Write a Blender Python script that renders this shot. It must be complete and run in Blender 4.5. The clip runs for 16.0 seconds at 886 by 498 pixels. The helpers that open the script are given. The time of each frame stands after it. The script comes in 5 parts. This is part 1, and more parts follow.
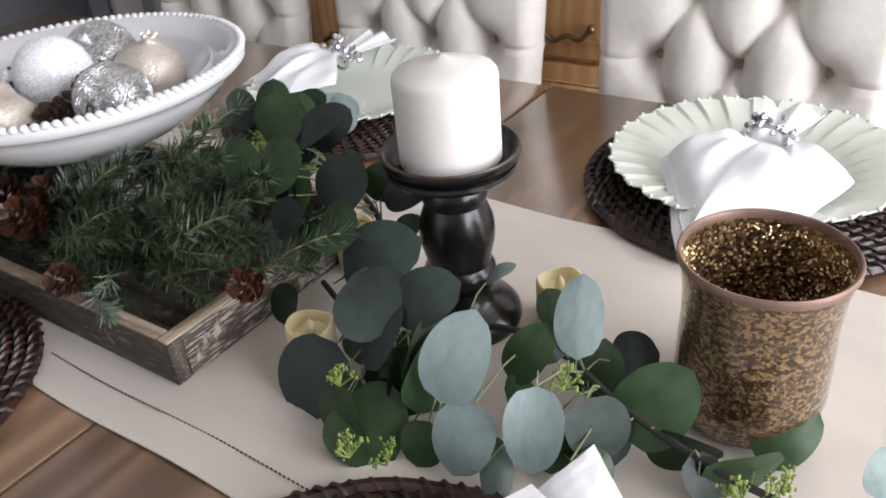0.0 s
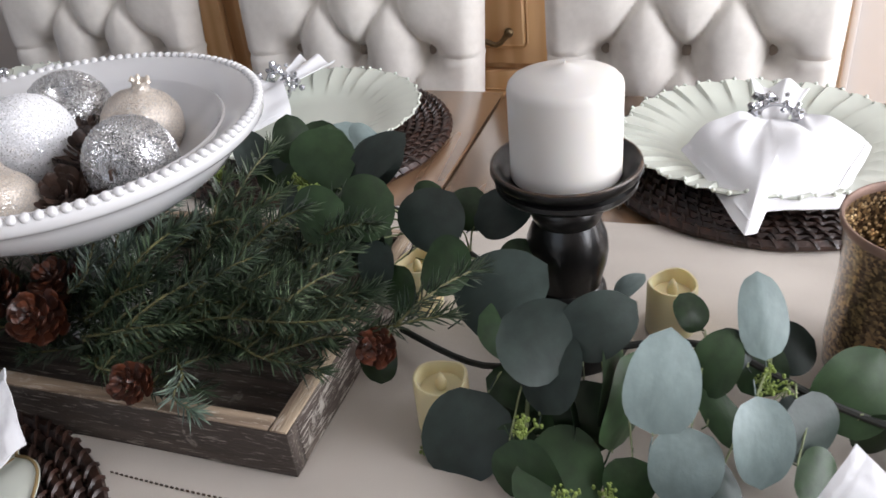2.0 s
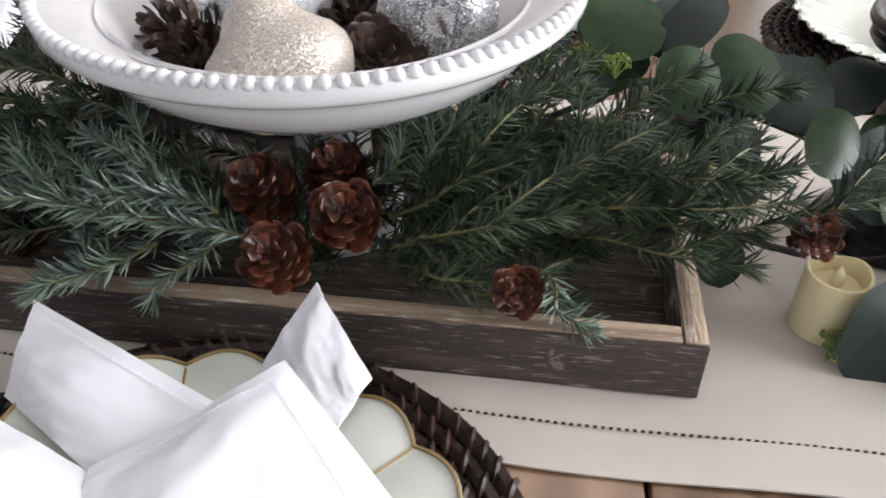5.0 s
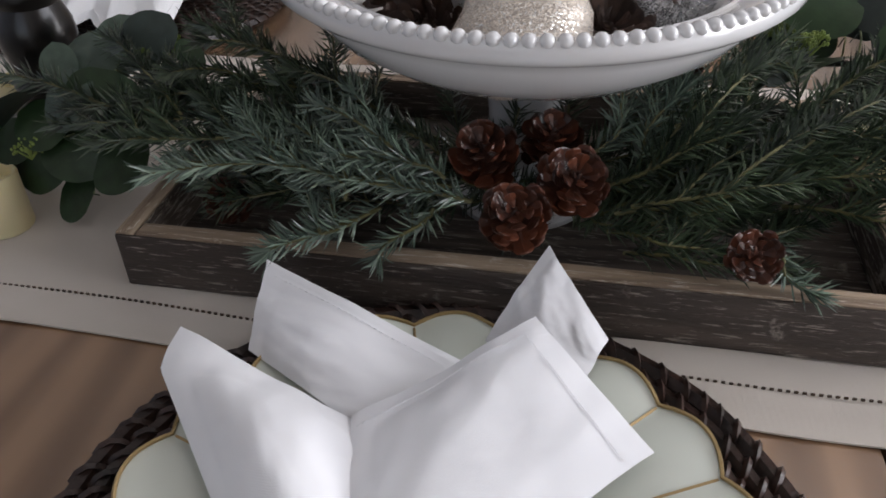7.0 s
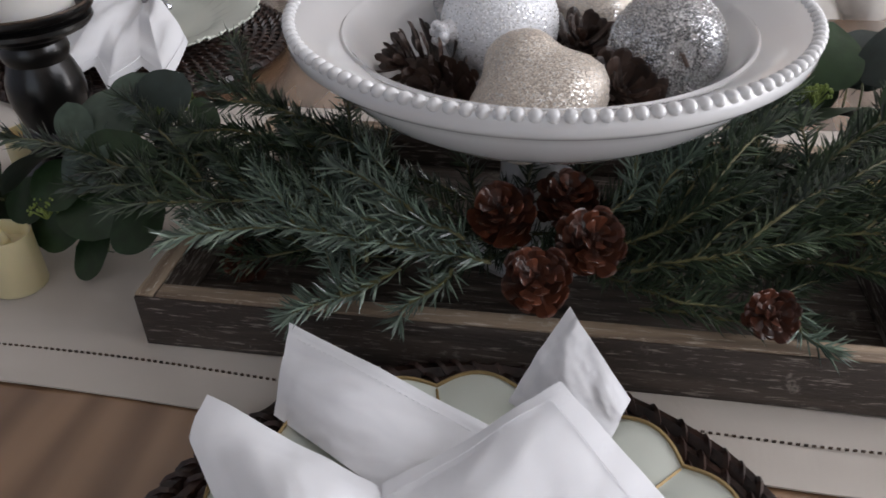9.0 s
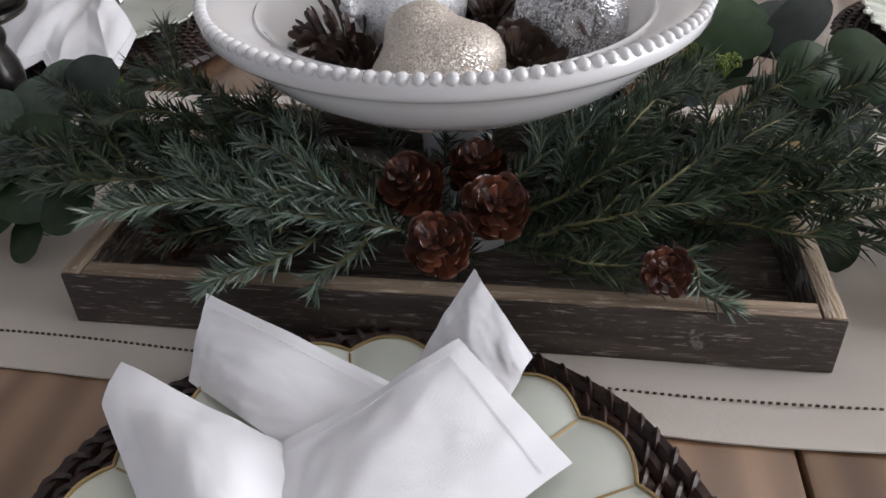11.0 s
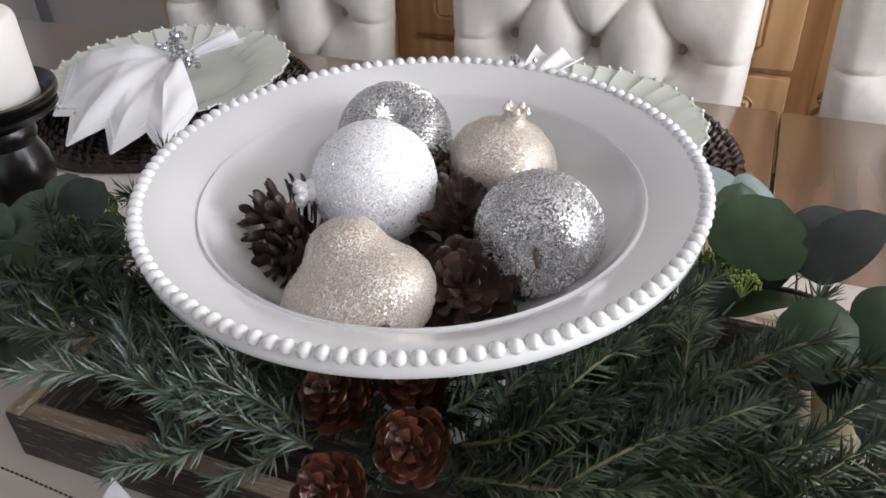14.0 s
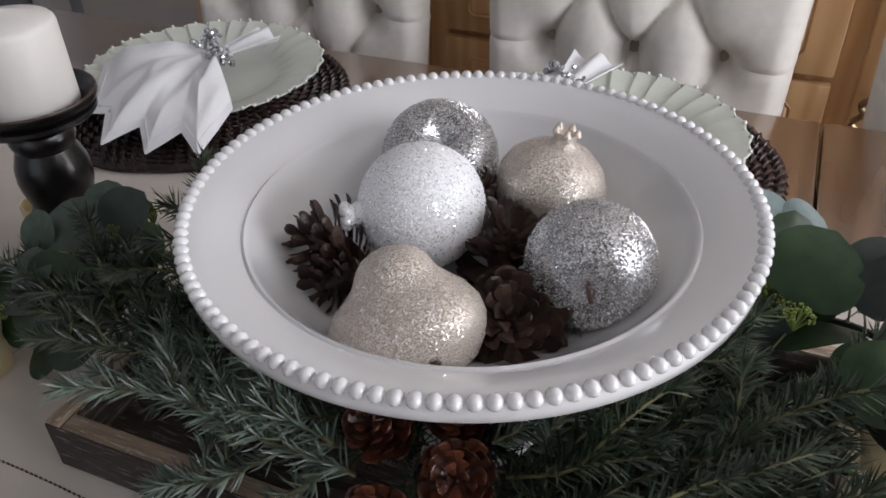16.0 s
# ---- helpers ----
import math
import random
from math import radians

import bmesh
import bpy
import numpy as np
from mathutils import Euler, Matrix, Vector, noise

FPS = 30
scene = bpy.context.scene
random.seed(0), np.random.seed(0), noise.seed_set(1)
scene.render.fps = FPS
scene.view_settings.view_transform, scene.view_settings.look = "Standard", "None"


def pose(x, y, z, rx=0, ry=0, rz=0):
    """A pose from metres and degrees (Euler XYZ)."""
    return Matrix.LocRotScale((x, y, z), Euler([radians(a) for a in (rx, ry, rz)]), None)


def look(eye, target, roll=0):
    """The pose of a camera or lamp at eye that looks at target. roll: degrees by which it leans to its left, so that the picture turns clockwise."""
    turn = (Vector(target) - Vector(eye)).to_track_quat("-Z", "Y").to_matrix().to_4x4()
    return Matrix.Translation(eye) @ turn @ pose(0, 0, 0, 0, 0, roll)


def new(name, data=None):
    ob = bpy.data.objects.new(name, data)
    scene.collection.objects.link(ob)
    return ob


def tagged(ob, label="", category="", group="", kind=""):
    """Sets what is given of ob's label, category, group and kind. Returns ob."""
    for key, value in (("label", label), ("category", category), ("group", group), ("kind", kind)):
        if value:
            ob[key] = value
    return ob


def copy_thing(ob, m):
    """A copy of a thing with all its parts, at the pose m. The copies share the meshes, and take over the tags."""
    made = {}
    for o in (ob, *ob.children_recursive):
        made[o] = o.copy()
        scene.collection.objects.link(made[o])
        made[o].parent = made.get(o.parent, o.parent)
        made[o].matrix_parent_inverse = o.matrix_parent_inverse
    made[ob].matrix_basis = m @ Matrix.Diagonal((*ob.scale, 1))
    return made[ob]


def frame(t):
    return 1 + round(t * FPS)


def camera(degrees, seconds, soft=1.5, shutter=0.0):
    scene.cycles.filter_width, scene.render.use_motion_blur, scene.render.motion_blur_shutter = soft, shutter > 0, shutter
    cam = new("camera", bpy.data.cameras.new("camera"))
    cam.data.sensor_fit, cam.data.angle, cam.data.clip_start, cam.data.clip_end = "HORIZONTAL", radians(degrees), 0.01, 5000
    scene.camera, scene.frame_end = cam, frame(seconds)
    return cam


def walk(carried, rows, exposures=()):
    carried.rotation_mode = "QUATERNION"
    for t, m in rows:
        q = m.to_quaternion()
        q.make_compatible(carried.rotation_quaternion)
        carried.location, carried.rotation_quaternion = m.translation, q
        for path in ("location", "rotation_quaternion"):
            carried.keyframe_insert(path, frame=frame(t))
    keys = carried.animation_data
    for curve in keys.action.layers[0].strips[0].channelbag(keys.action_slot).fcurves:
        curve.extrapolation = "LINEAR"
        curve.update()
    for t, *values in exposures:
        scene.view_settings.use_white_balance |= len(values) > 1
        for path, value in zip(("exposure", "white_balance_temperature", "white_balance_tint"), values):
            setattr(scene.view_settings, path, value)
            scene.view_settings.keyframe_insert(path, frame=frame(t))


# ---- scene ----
cam = camera(58.0, 16.0, soft=1.6, shutter=0.3)
PATH = [
    (0, (0.459, -0.259, 1.165), (-0.554, 1.103, 0.108), -5.5),
    (0.5, (0.409, -0.317, 1.18), (-0.4, 1.205, 0.167), -4.7),
    (1, (0.362, -0.351, 1.176), (-0.365, 1.22, 0.175), -3.3),
    (1.5, (0.303, -0.338, 1.177), (-0.364, 1.24, 0.146), -6.4),
    (2, (0.241, -0.309, 1.167), (-0.371, 1.267, 0.099), -6.4),
    (2.5, (0.196, -0.297, 1.158), (-0.343, 1.28, 0.052), -5.1),
    (3, (0.121, -0.309, 1.156), (-0.26, 1.292, 0.019), -4.8),
    (3.5, (0.04, -0.312, 1.159), (-0.15, 1.319, 0.016), -4.8),
    (4, (-0.009, -0.316, 1.14), (-0.107, 1.309, -0.022), -2.9),
    (4.5, (-0.057, -0.316, 1.118), (-0.259, 1.288, -0.059), -0.7),
    (5, (-0.098, -0.318, 1.098), (-0.316, 1.257, -0.115), -0.1),
    (7.5, (-0.216, -0.361, 1.083), (-0.545, 1.218, -0.1), -1.1),
    (8, (-0.233, -0.362, 1.086), (-0.55, 1.223, -0.092), -0.3),
    (8.5, (-0.235, -0.362, 1.09), (-0.562, 1.234, -0.07), -1.1),
    (9, (-0.215, -0.349, 1.107), (-0.5, 1.259, -0.048), -1.4),
    (11.5, (-0.154, -0.369, 1.097), (-0.434, 1.24, -0.058), -3.1),
    (12, (-0.136, -0.373, 1.146), (-0.421, 1.235, -0.008), -3.6),
    (12.5, (-0.108, -0.329, 1.193), (-0.387, 1.289, 0.05), -3.2),
    (13, (-0.098, -0.284, 1.183), (-0.562, 1.284, 0.031), -0.1),
    (13.5, (-0.088, -0.247, 1.185), (-0.713, 1.27, 0.042), -2.0),
    (14, (-0.075, -0.224, 1.169), (-0.698, 1.284, 0.013), -2.3),
    (14.5, (-0.084, -0.2, 1.168), (-0.709, 1.298, 0.0), -2.3),
    (15, (-0.09, -0.192, 1.175), (-0.725, 1.294, -0.003), -1.4),
    (15.5, (-0.092, -0.202, 1.178), (-0.731, 1.279, -0.005), -2.0),
    (16, (-0.097, -0.212, 1.183), (-0.754, 1.26, -0.001), -1.9),
]
EXPOSURES = [(t, stops, 6400, 11) for t, stops in ((0.0, -0.15), (2.0, -0.2), (3.5, 0.25), (5.2, 0.36), (7.4, -0.4), (9.2, -0.4), (11.4, -0.2), (12.5, 0.15), (13.1, 0.17), (14.0, -0.03), (15.0, -0.18), (16.0, -0.50))]

walk(cam, [(t, look(eye, target, roll)) for t, eye, target, roll in PATH], EXPOSURES)

# ---------------------------------------------------------------- light
world = bpy.data.worlds.new("sky")
scene.world = world
world.use_nodes = True
wn = world.node_tree
sky = wn.nodes.new("ShaderNodeTexSky")
sky.sky_type, sky.sun_disc = "NISHITA", False
sky.sun_elevation, sky.sun_rotation = radians(32), radians(70)
wn.links.new(sky.outputs[0], wn.nodes["Background"].inputs[0])
wn.nodes["Background"].inputs[1].default_value = 0.12

sun_data = bpy.data.lights.new("sun", "SUN")
sun_data.energy, sun_data.angle, sun_data.color = 0.5, radians(14), (1.0, 0.94, 0.85)
sun = new("sun", sun_data)
sun.matrix_world = look((4.0, -1.6, 3.4), (0, 0, 0.8))


def window_light(name, place, aim, w, h, watts, color):
    d = bpy.data.lights.new(name, "AREA")
    d.shape, d.size, d.size_y, d.energy, d.color = "RECTANGLE", w, h, watts, color
    ob = new(name, d)
    ob.matrix_world = look(place, aim)
    return ob


window_light("window_daylight_east", (1.93, 0.20, 1.42), (0, 0.15, 1.2), 1.7, 1.35, 80, (0.94, 0.945, 1.0))
window_light("window_daylight_south", (-0.75, -2.33, 1.5), (-0.7, 0, 1.2), 1.5, 1.2, 5, (0.94, 0.945, 1.0))


# ---------------------------------------------------------------- materials
def mat(name, color, rough=0.5, metal=0.0, vary=0.12, scale=20.0, bump=0.1, bump_scale=200.0, stretch=(1, 1, 1), color2=None,
        coat=0.0, sheen=0.0, sub=0.0, spec=0.5, per_object=0.0, transmission=0.0, island=0.0):
    m = bpy.data.materials.new(name)
    m.use_nodes = True
    nt = m.node_tree
    b = nt.nodes["Principled BSDF"]
    b.inputs["Roughness"].default_value = rough
    b.inputs["Metallic"].default_value = metal
    b.inputs["Coat Weight"].default_value = coat
    b.inputs["Sheen Weight"].default_value = sheen
    b.inputs["Specular IOR Level"].default_value = spec
    b.inputs["Transmission Weight"].default_value = transmission
    if sub:
        b.inputs["Subsurface Weight"].default_value = sub
        b.inputs["Subsurface Radius"].default_value = (0.02, 0.015, 0.008)
        b.inputs["Subsurface Scale"].default_value = 0.5
    tc = nt.nodes.new("ShaderNodeTexCoord")
    mp = nt.nodes.new("ShaderNodeMapping")
    mp.inputs["Scale"].default_value = stretch
    nt.links.new(tc.outputs["Object"], mp.inputs[0])
    n1 = nt.nodes.new("ShaderNodeTexNoise")
    n1.inputs["Scale"].default_value, n1.inputs["Detail"].default_value = scale, 6
    nt.links.new(mp.outputs[0], n1.inputs["Vector"])
    ramp = nt.nodes.new("ShaderNodeValToRGB")
    c2 = color2 or tuple(max(0, c * (1 - vary * 2)) for c in color)
    ramp.color_ramp.elements[0].position, ramp.color_ramp.elements[1].position = 0.3, 0.7
    ramp.color_ramp.elements[0].color, ramp.color_ramp.elements[1].color = (*c2, 1), (*color, 1)
    nt.links.new(n1.outputs[0], ramp.inputs[0])
    out = ramp.outputs[0]
    if per_object:
        info = nt.nodes.new("ShaderNodeObjectInfo")
        hsv = nt.nodes.new("ShaderNodeHueSaturation")
        mr = nt.nodes.new("ShaderNodeMapRange")
        mr.inputs[3].default_value, mr.inputs[4].default_value = 1 - per_object, 1 + per_object
        nt.links.new(info.outputs["Random"], mr.inputs[0])
        nt.links.new(mr.outputs[0], hsv.inputs["Value"])
        nt.links.new(out, hsv.inputs["Color"])
        out = hsv.outputs[0]
    if island:
        gi = nt.nodes.new("ShaderNodeNewGeometry")
        hs = nt.nodes.new("ShaderNodeHueSaturation")
        r1 = nt.nodes.new("ShaderNodeMapRange")
        r1.inputs[3].default_value, r1.inputs[4].default_value = 1 - island, 1 + island
        r2 = nt.nodes.new("ShaderNodeMapRange")
        r2.inputs[3].default_value, r2.inputs[4].default_value = 0.525, 0.475
        nt.links.new(gi.outputs["Random Per Island"], r1.inputs[0])
        nt.links.new(gi.outputs["Random Per Island"], r2.inputs[0])
        nt.links.new(r1.outputs[0], hs.inputs["Value"])
        nt.links.new(r2.outputs[0], hs.inputs["Hue"])
        nt.links.new(out, hs.inputs["Color"])
        out = hs.outputs[0]
    nt.links.new(out, b.inputs["Base Color"])
    if bump:
        n2 = nt.nodes.new("ShaderNodeTexNoise")
        n2.inputs["Scale"].default_value, n2.inputs["Detail"].default_value = bump_scale, 4
        nt.links.new(mp.outputs[0], n2.inputs["Vector"])
        bp = nt.nodes.new("ShaderNodeBump")
        bp.inputs["Strength"].default_value, bp.inputs["Distance"].default_value = bump, 0.002
        nt.links.new(n2.outputs[0], bp.inputs["Height"])
        nt.links.new(bp.outputs[0], b.inputs["Normal"])
    return m


def wood(name, light, dark, axis="y", rough=0.45, scale=9.0, rings=26.0, bump=0.15, coat=0.0, per_object=0.0):
    """Wood with long grain along one axis: broad bands, fine pores and a few darker streaks."""
    stretch = {"x": (0.12, 1, 1), "y": (1, 0.12, 1), "z": (1, 1, 0.12)}[axis]
    m = mat(name, light, rough, vary=0, scale=scale, bump=bump, bump_scale=rings * 9, stretch=stretch, color2=dark, coat=coat, per_object=per_object)
    nt = m.node_tree
    mp = next(n for n in nt.nodes if n.type == "MAPPING")
    wv = nt.nodes.new("ShaderNodeTexWave")
    wv.bands_direction = {"x": "Y", "y": "X", "z": "X"}[axis]
    wv.inputs["Scale"].default_value, wv.inputs["Distortion"].default_value = rings * 0.35, 9
    wv.inputs["Detail"].default_value, wv.inputs["Detail Scale"].default_value = 3, 1.5
    nt.links.new(mp.outputs[0], wv.inputs["Vector"])
    ramp = next(n for n in nt.nodes if n.type == "VALTORGB")
    src = ramp.inputs[0].links[0].from_socket
    mix = nt.nodes.new("ShaderNodeMix")
    mix.inputs[0].default_value = 0.38
    nt.links.new(src, mix.inputs[2])
    nt.links.new(wv.outputs["Color"], mix.inputs[3])
    nt.links.new(mix.outputs[0], ramp.inputs[0])
    return m


def weave(name, c1, c2, rough=0.85, threads=900.0, bump=0.35, slub=14.0):
    """Plain-woven cloth: crossing threads in relief with slubs in the colour."""
    m = mat(name, c1, rough, vary=0, scale=slub, bump=0, color2=c2, sheen=0.25, spec=0.2, stretch=(0.25, 1, 1))
    nt = m.node_tree
    b = nt.nodes["Principled BSDF"]
    tc = next(n for n in nt.nodes if n.type == "TEX_COORD")
    heights = []
    for d in ("X", "Y"):
        wv = nt.nodes.new("ShaderNodeTexWave")
        wv.bands_direction = d
        wv.inputs["Scale"].default_value, wv.inputs["Distortion"].default_value = threads / 2, 1.2
        nt.links.new(tc.outputs["Object"], wv.inputs["Vector"])
        heights.append(wv)
    ns = nt.nodes.new("ShaderNodeTexNoise")
    ns.inputs["Scale"].default_value = 60
    nt.links.new(tc.outputs["Object"], ns.inputs["Vector"])
    add = nt.nodes.new("ShaderNodeMath")
    nt.links.new(heights[0].outputs["Fac"], add.inputs[0])
    nt.links.new(heights[1].outputs["Fac"], add.inputs[1])
    add2 = nt.nodes.new("ShaderNodeMath")
    nt.links.new(add.outputs[0], add2.inputs[0])
    nt.links.new(ns.outputs[0], add2.inputs[1])
    bp = nt.nodes.new("ShaderNodeBump")
    bp.inputs["Strength"].default_value, bp.inputs["Distance"].default_value = bump, 0.0008
    nt.links.new(add2.outputs[0], bp.inputs["Height"])
    nt.links.new(bp.outputs[0], b.inputs["Normal"])
    return m


def glitter(name, base, fleck, rough=0.35, metal=0.6, cell=900.0, share=0.5, bump=0.9, mirrors=0.12):
    """Glued glitter: tiny facets, each tilted its own way, over a metallic ground."""
    m = bpy.data.materials.new(name)
    m.use_nodes = True
    nt = m.node_tree
    b = nt.nodes["Principled BSDF"]
    tc = nt.nodes.new("ShaderNodeTexCoord")
    vo = nt.nodes.new("ShaderNodeTexVoronoi")
    vo.inputs["Scale"].default_value = cell
    nt.links.new(tc.outputs["Object"], vo.inputs["Vector"])
    sep = nt.nodes.new("ShaderNodeSeparateColor")
    nt.links.new(vo.outputs["Color"], sep.inputs[0])
    ramp = nt.nodes.new("ShaderNodeValToRGB")
    ramp.color_ramp.elements[0].position, ramp.color_ramp.elements[1].position = max(0.02, share - 0.15), share + 0.15
    ramp.color_ramp.elements[0].color, ramp.color_ramp.elements[1].color = (*base, 1), (*fleck, 1)
    nt.links.new(sep.outputs[0], ramp.inputs[0])
    spark = nt.nodes.new("ShaderNodeMath")
    spark.operation = "GREATER_THAN"
    spark.inputs[1].default_value = 1 - mirrors
    nt.links.new(sep.outputs[1], spark.inputs[0])
    tint = nt.nodes.new("ShaderNodeMix")
    tint.data_type = "RGBA"
    nt.links.new(spark.outputs[0], tint.inputs[0])
    nt.links.new(ramp.outputs[0], tint.inputs[6])
    tint.inputs[7].default_value = (0.97, 0.96, 0.94, 1)
    nt.links.new(tint.outputs[2], b.inputs["Base Color"])
    for socket, plain, bright in (("Metallic", metal, max(metal, 0.55)), ("Roughness", rough, 0.15)):
        mr = nt.nodes.new("ShaderNodeMapRange")
        mr.inputs[3].default_value, mr.inputs[4].default_value = plain, bright
        nt.links.new(spark.outputs[0], mr.inputs[0])
        nt.links.new(mr.outputs[0], b.inputs[socket])
    geo = nt.nodes.new("ShaderNodeNewGeometry")
    sub = nt.nodes.new("ShaderNodeVectorMath")
    sub.operation = "SUBTRACT"
    nt.links.new(vo.outputs["Color"], sub.inputs[0])
    sub.inputs[1].default_value = (0.5, 0.5, 0.5)
    scl = nt.nodes.new("ShaderNodeVectorMath")
    scl.operation = "SCALE"
    scl.inputs["Scale"].default_value = bump
    nt.links.new(sub.outputs[0], scl.inputs[0])
    add = nt.nodes.new("ShaderNodeVectorMath")
    nt.links.new(geo.outputs["Normal"], add.inputs[0])
    nt.links.new(scl.outputs[0], add.inputs[1])
    nrm = nt.nodes.new("ShaderNodeVectorMath")
    nrm.operation = "NORMALIZE"
    nt.links.new(add.outputs[0], nrm.inputs[0])
    nt.links.new(nrm.outputs[0], b.inputs["Normal"])
    return m


M_TABLE = wood("oak_table_top", (0.255, 0.153, 0.088), (0.148, 0.085, 0.048), "y", rough=0.26, scale=7, rings=22, bump=0.05, coat=1.0)
M_TABLE.node_tree.nodes["Principled BSDF"].inputs["Coat Roughness"].default_value = 0.22
M_OAK = wood("honey_oak", (0.80, 0.55, 0.30), (0.67, 0.41, 0.20), "z", rough=0.4, coat=0.2)
def weathered(name, dark, mid, pale, axis, worn):
    """Dark-stained board with long scratches and scuffs worn through to pale wood."""
    m = wood(name, mid, dark, axis, rough=0.75, scale=14, rings=60, bump=0.7)
    nt = m.node_tree
    b = nt.nodes["Principled BSDF"]
    src = b.inputs["Base Color"].links[0].from_socket
    mp = nt.nodes.new("ShaderNodeMapping")
    mp.inputs["Scale"].default_value = {"x": (0.10, 1, 1), "y": (1, 0.10, 1)}[axis]
    tc = next(n for n in nt.nodes if n.type == "TEX_COORD")
    nt.links.new(tc.outputs["Object"], mp.inputs[0])
    fac = None
    for scale, lo, mapped in ((420, worn, True), (34, worn + 0.06, False)):
        ns = nt.nodes.new("ShaderNodeTexNoise")
        ns.inputs["Scale"].default_value, ns.inputs["Detail"].default_value, ns.inputs["Roughness"].default_value = scale, 8, 0.7
        nt.links.new(mp.outputs[0] if mapped else tc.outputs["Object"], ns.inputs["Vector"])
        mr = nt.nodes.new("ShaderNodeMapRange")
        mr.inputs[1].default_value, mr.inputs[2].default_value = lo, lo + 0.07
        nt.links.new(ns.outputs[0], mr.inputs[0])
        if fac is None:
            fac = mr.outputs[0]
        else:
            mx = nt.nodes.new("ShaderNodeMath")
            mx.operation = "MAXIMUM"
            nt.links.new(fac, mx.inputs[0])
            nt.links.new(mr.outputs[0], mx.inputs[1])
            fac = mx.outputs[0]
    mix = nt.nodes.new("ShaderNodeMix")
    mix.data_type = "RGBA"
    nt.links.new(fac, mix.inputs[0])
    nt.links.new(src, mix.inputs[6])
    mix.inputs[7].default_value = (*pale, 1)
    nt.links.new(mix.outputs[2], b.inputs["Base Color"])
    return m


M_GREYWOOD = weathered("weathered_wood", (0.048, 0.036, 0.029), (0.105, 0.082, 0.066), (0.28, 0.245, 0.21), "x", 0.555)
# same worn wood for the tray ends, window light painted in as paler tones
M_GREYWOOD_Y_LIT = weathered("weathered_wood_crosswise", (0.07, 0.052, 0.042), (0.17, 0.135, 0.11), (0.44, 0.40, 0.35), "y", 0.52)
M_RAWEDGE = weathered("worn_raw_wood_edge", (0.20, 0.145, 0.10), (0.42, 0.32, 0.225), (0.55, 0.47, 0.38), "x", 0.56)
# worn edge of the ends, slightly lightened for the same window light
M_RAWEDGE_Y_LIT = weathered("worn_raw_wood_edge_crosswise", (0.24, 0.175, 0.12), (0.46, 0.36, 0.25), (0.58, 0.50, 0.40), "y", 0.56)
M_LINEN = weave("natural_linen", (0.62, 0.565, 0.50), (0.52, 0.47, 0.41))
M_NAPKIN = weave("white_cotton", (0.84, 0.84, 0.85), (0.78, 0.78, 0.80), threads=1100, bump=0.2)
M_UPHOLSTERY = mat("cream_upholstery", (0.80, 0.76, 0.705), 0.85, vary=0, scale=90, bump=0.25, bump_scale=900, color2=(0.74, 0.70, 0.645), sheen=0.3, spec=0.2)
M_RATTAN = mat("dark_rattan", (0.055, 0.026, 0.018), 0.38, vary=0.3, scale=60, bump=0.3, bump_scale=300, color2=(0.014, 0.008, 0.006), per_object=0.35)
M_PORCELAIN = mat("white_glazed_ceramic", (0.74, 0.74, 0.745), 0.12, vary=0.02, scale=6, bump=0.02, bump_scale=30, coat=0.6)
M_CREAMWARE = mat("pale_mint_ceramic", (0.65, 0.68, 0.60), 0.22, vary=0.03, scale=10, bump=0.03, bump_scale=40, coat=0.3)
M_GILT = mat("gilt_line", (0.42, 0.30, 0.14), 0.4, metal=0.5, vary=0.1)
M_WAX = mat("white_wax", (0.70, 0.675, 0.635), 0.5, vary=0.02, scale=12, bump=0.04, bump_scale=80, sub=0.15)
M_IVORYWAX = mat("ivory_wax", (0.78, 0.69, 0.42), 0.45, vary=0.05, scale=25, bump=0.08, bump_scale=70, sub=0.25)
M_BLACKWOOD = mat("black_painted_wood", (0.005, 0.0045, 0.0045), 0.28, vary=0.3, scale=30, bump=0.15, bump_scale=120, coat=0.1)
M_WORNEDGE = mat("worn_black_paint_edge", (0.10, 0.06, 0.035), 0.45, vary=0.4, scale=90, bump=0.1, color2=(0.02, 0.015, 0.012))
M_NEEDLE = mat("pine_needle", (0.066, 0.098, 0.052), 0.30, vary=0.3, scale=40, bump=0, color2=(0.013, 0.024, 0.014), per_object=0.2, island=0.65)
M_NEEDLE_BLUE = mat("frosted_pine_needle", (0.215, 0.280, 0.215), 0.30, vary=0.3, scale=40, bump=0, color2=(0.055, 0.086, 0.064), per_object=0.2, island=0.55)
M_TWIG = mat("olive_twig", (0.16, 0.15, 0.06), 0.6, vary=0.25, scale=60, bump=0.2)
M_LEAF_DARK = mat("deep_green_leaf", (0.028, 0.056, 0.022), 0.40, vary=0.22, scale=4, bump=0.12, bump_scale=7, per_object=0.35, spec=0.32)
M_LEAF_GREY = mat("grey_green_leaf", (0.036, 0.053, 0.045), 0.48, vary=0.18, scale=4, bump=0.12, bump_scale=7, per_object=0.3, spec=0.35)
M_LEAF_PALE = mat("silvery_blue_leaf", (0.245, 0.315, 0.305), 0.52, vary=0.1, scale=5, bump=0.15, bump_scale=9, per_object=0.15)
M_LEAF_MID = mat("soft_green_leaf", (0.070, 0.106, 0.078), 0.40, vary=0.2, scale=4, bump=0.12, bump_scale=7, per_object=0.25)
M_SPRIG = mat("yellow_green_sprig", (0.25, 0.33, 0.08), 0.5, vary=0.2, scale=80, bump=0, per_object=0.25)
M_STEM = mat("pale_green_stem", (0.22, 0.26, 0.12), 0.5, vary=0.2, scale=60, bump=0.1)
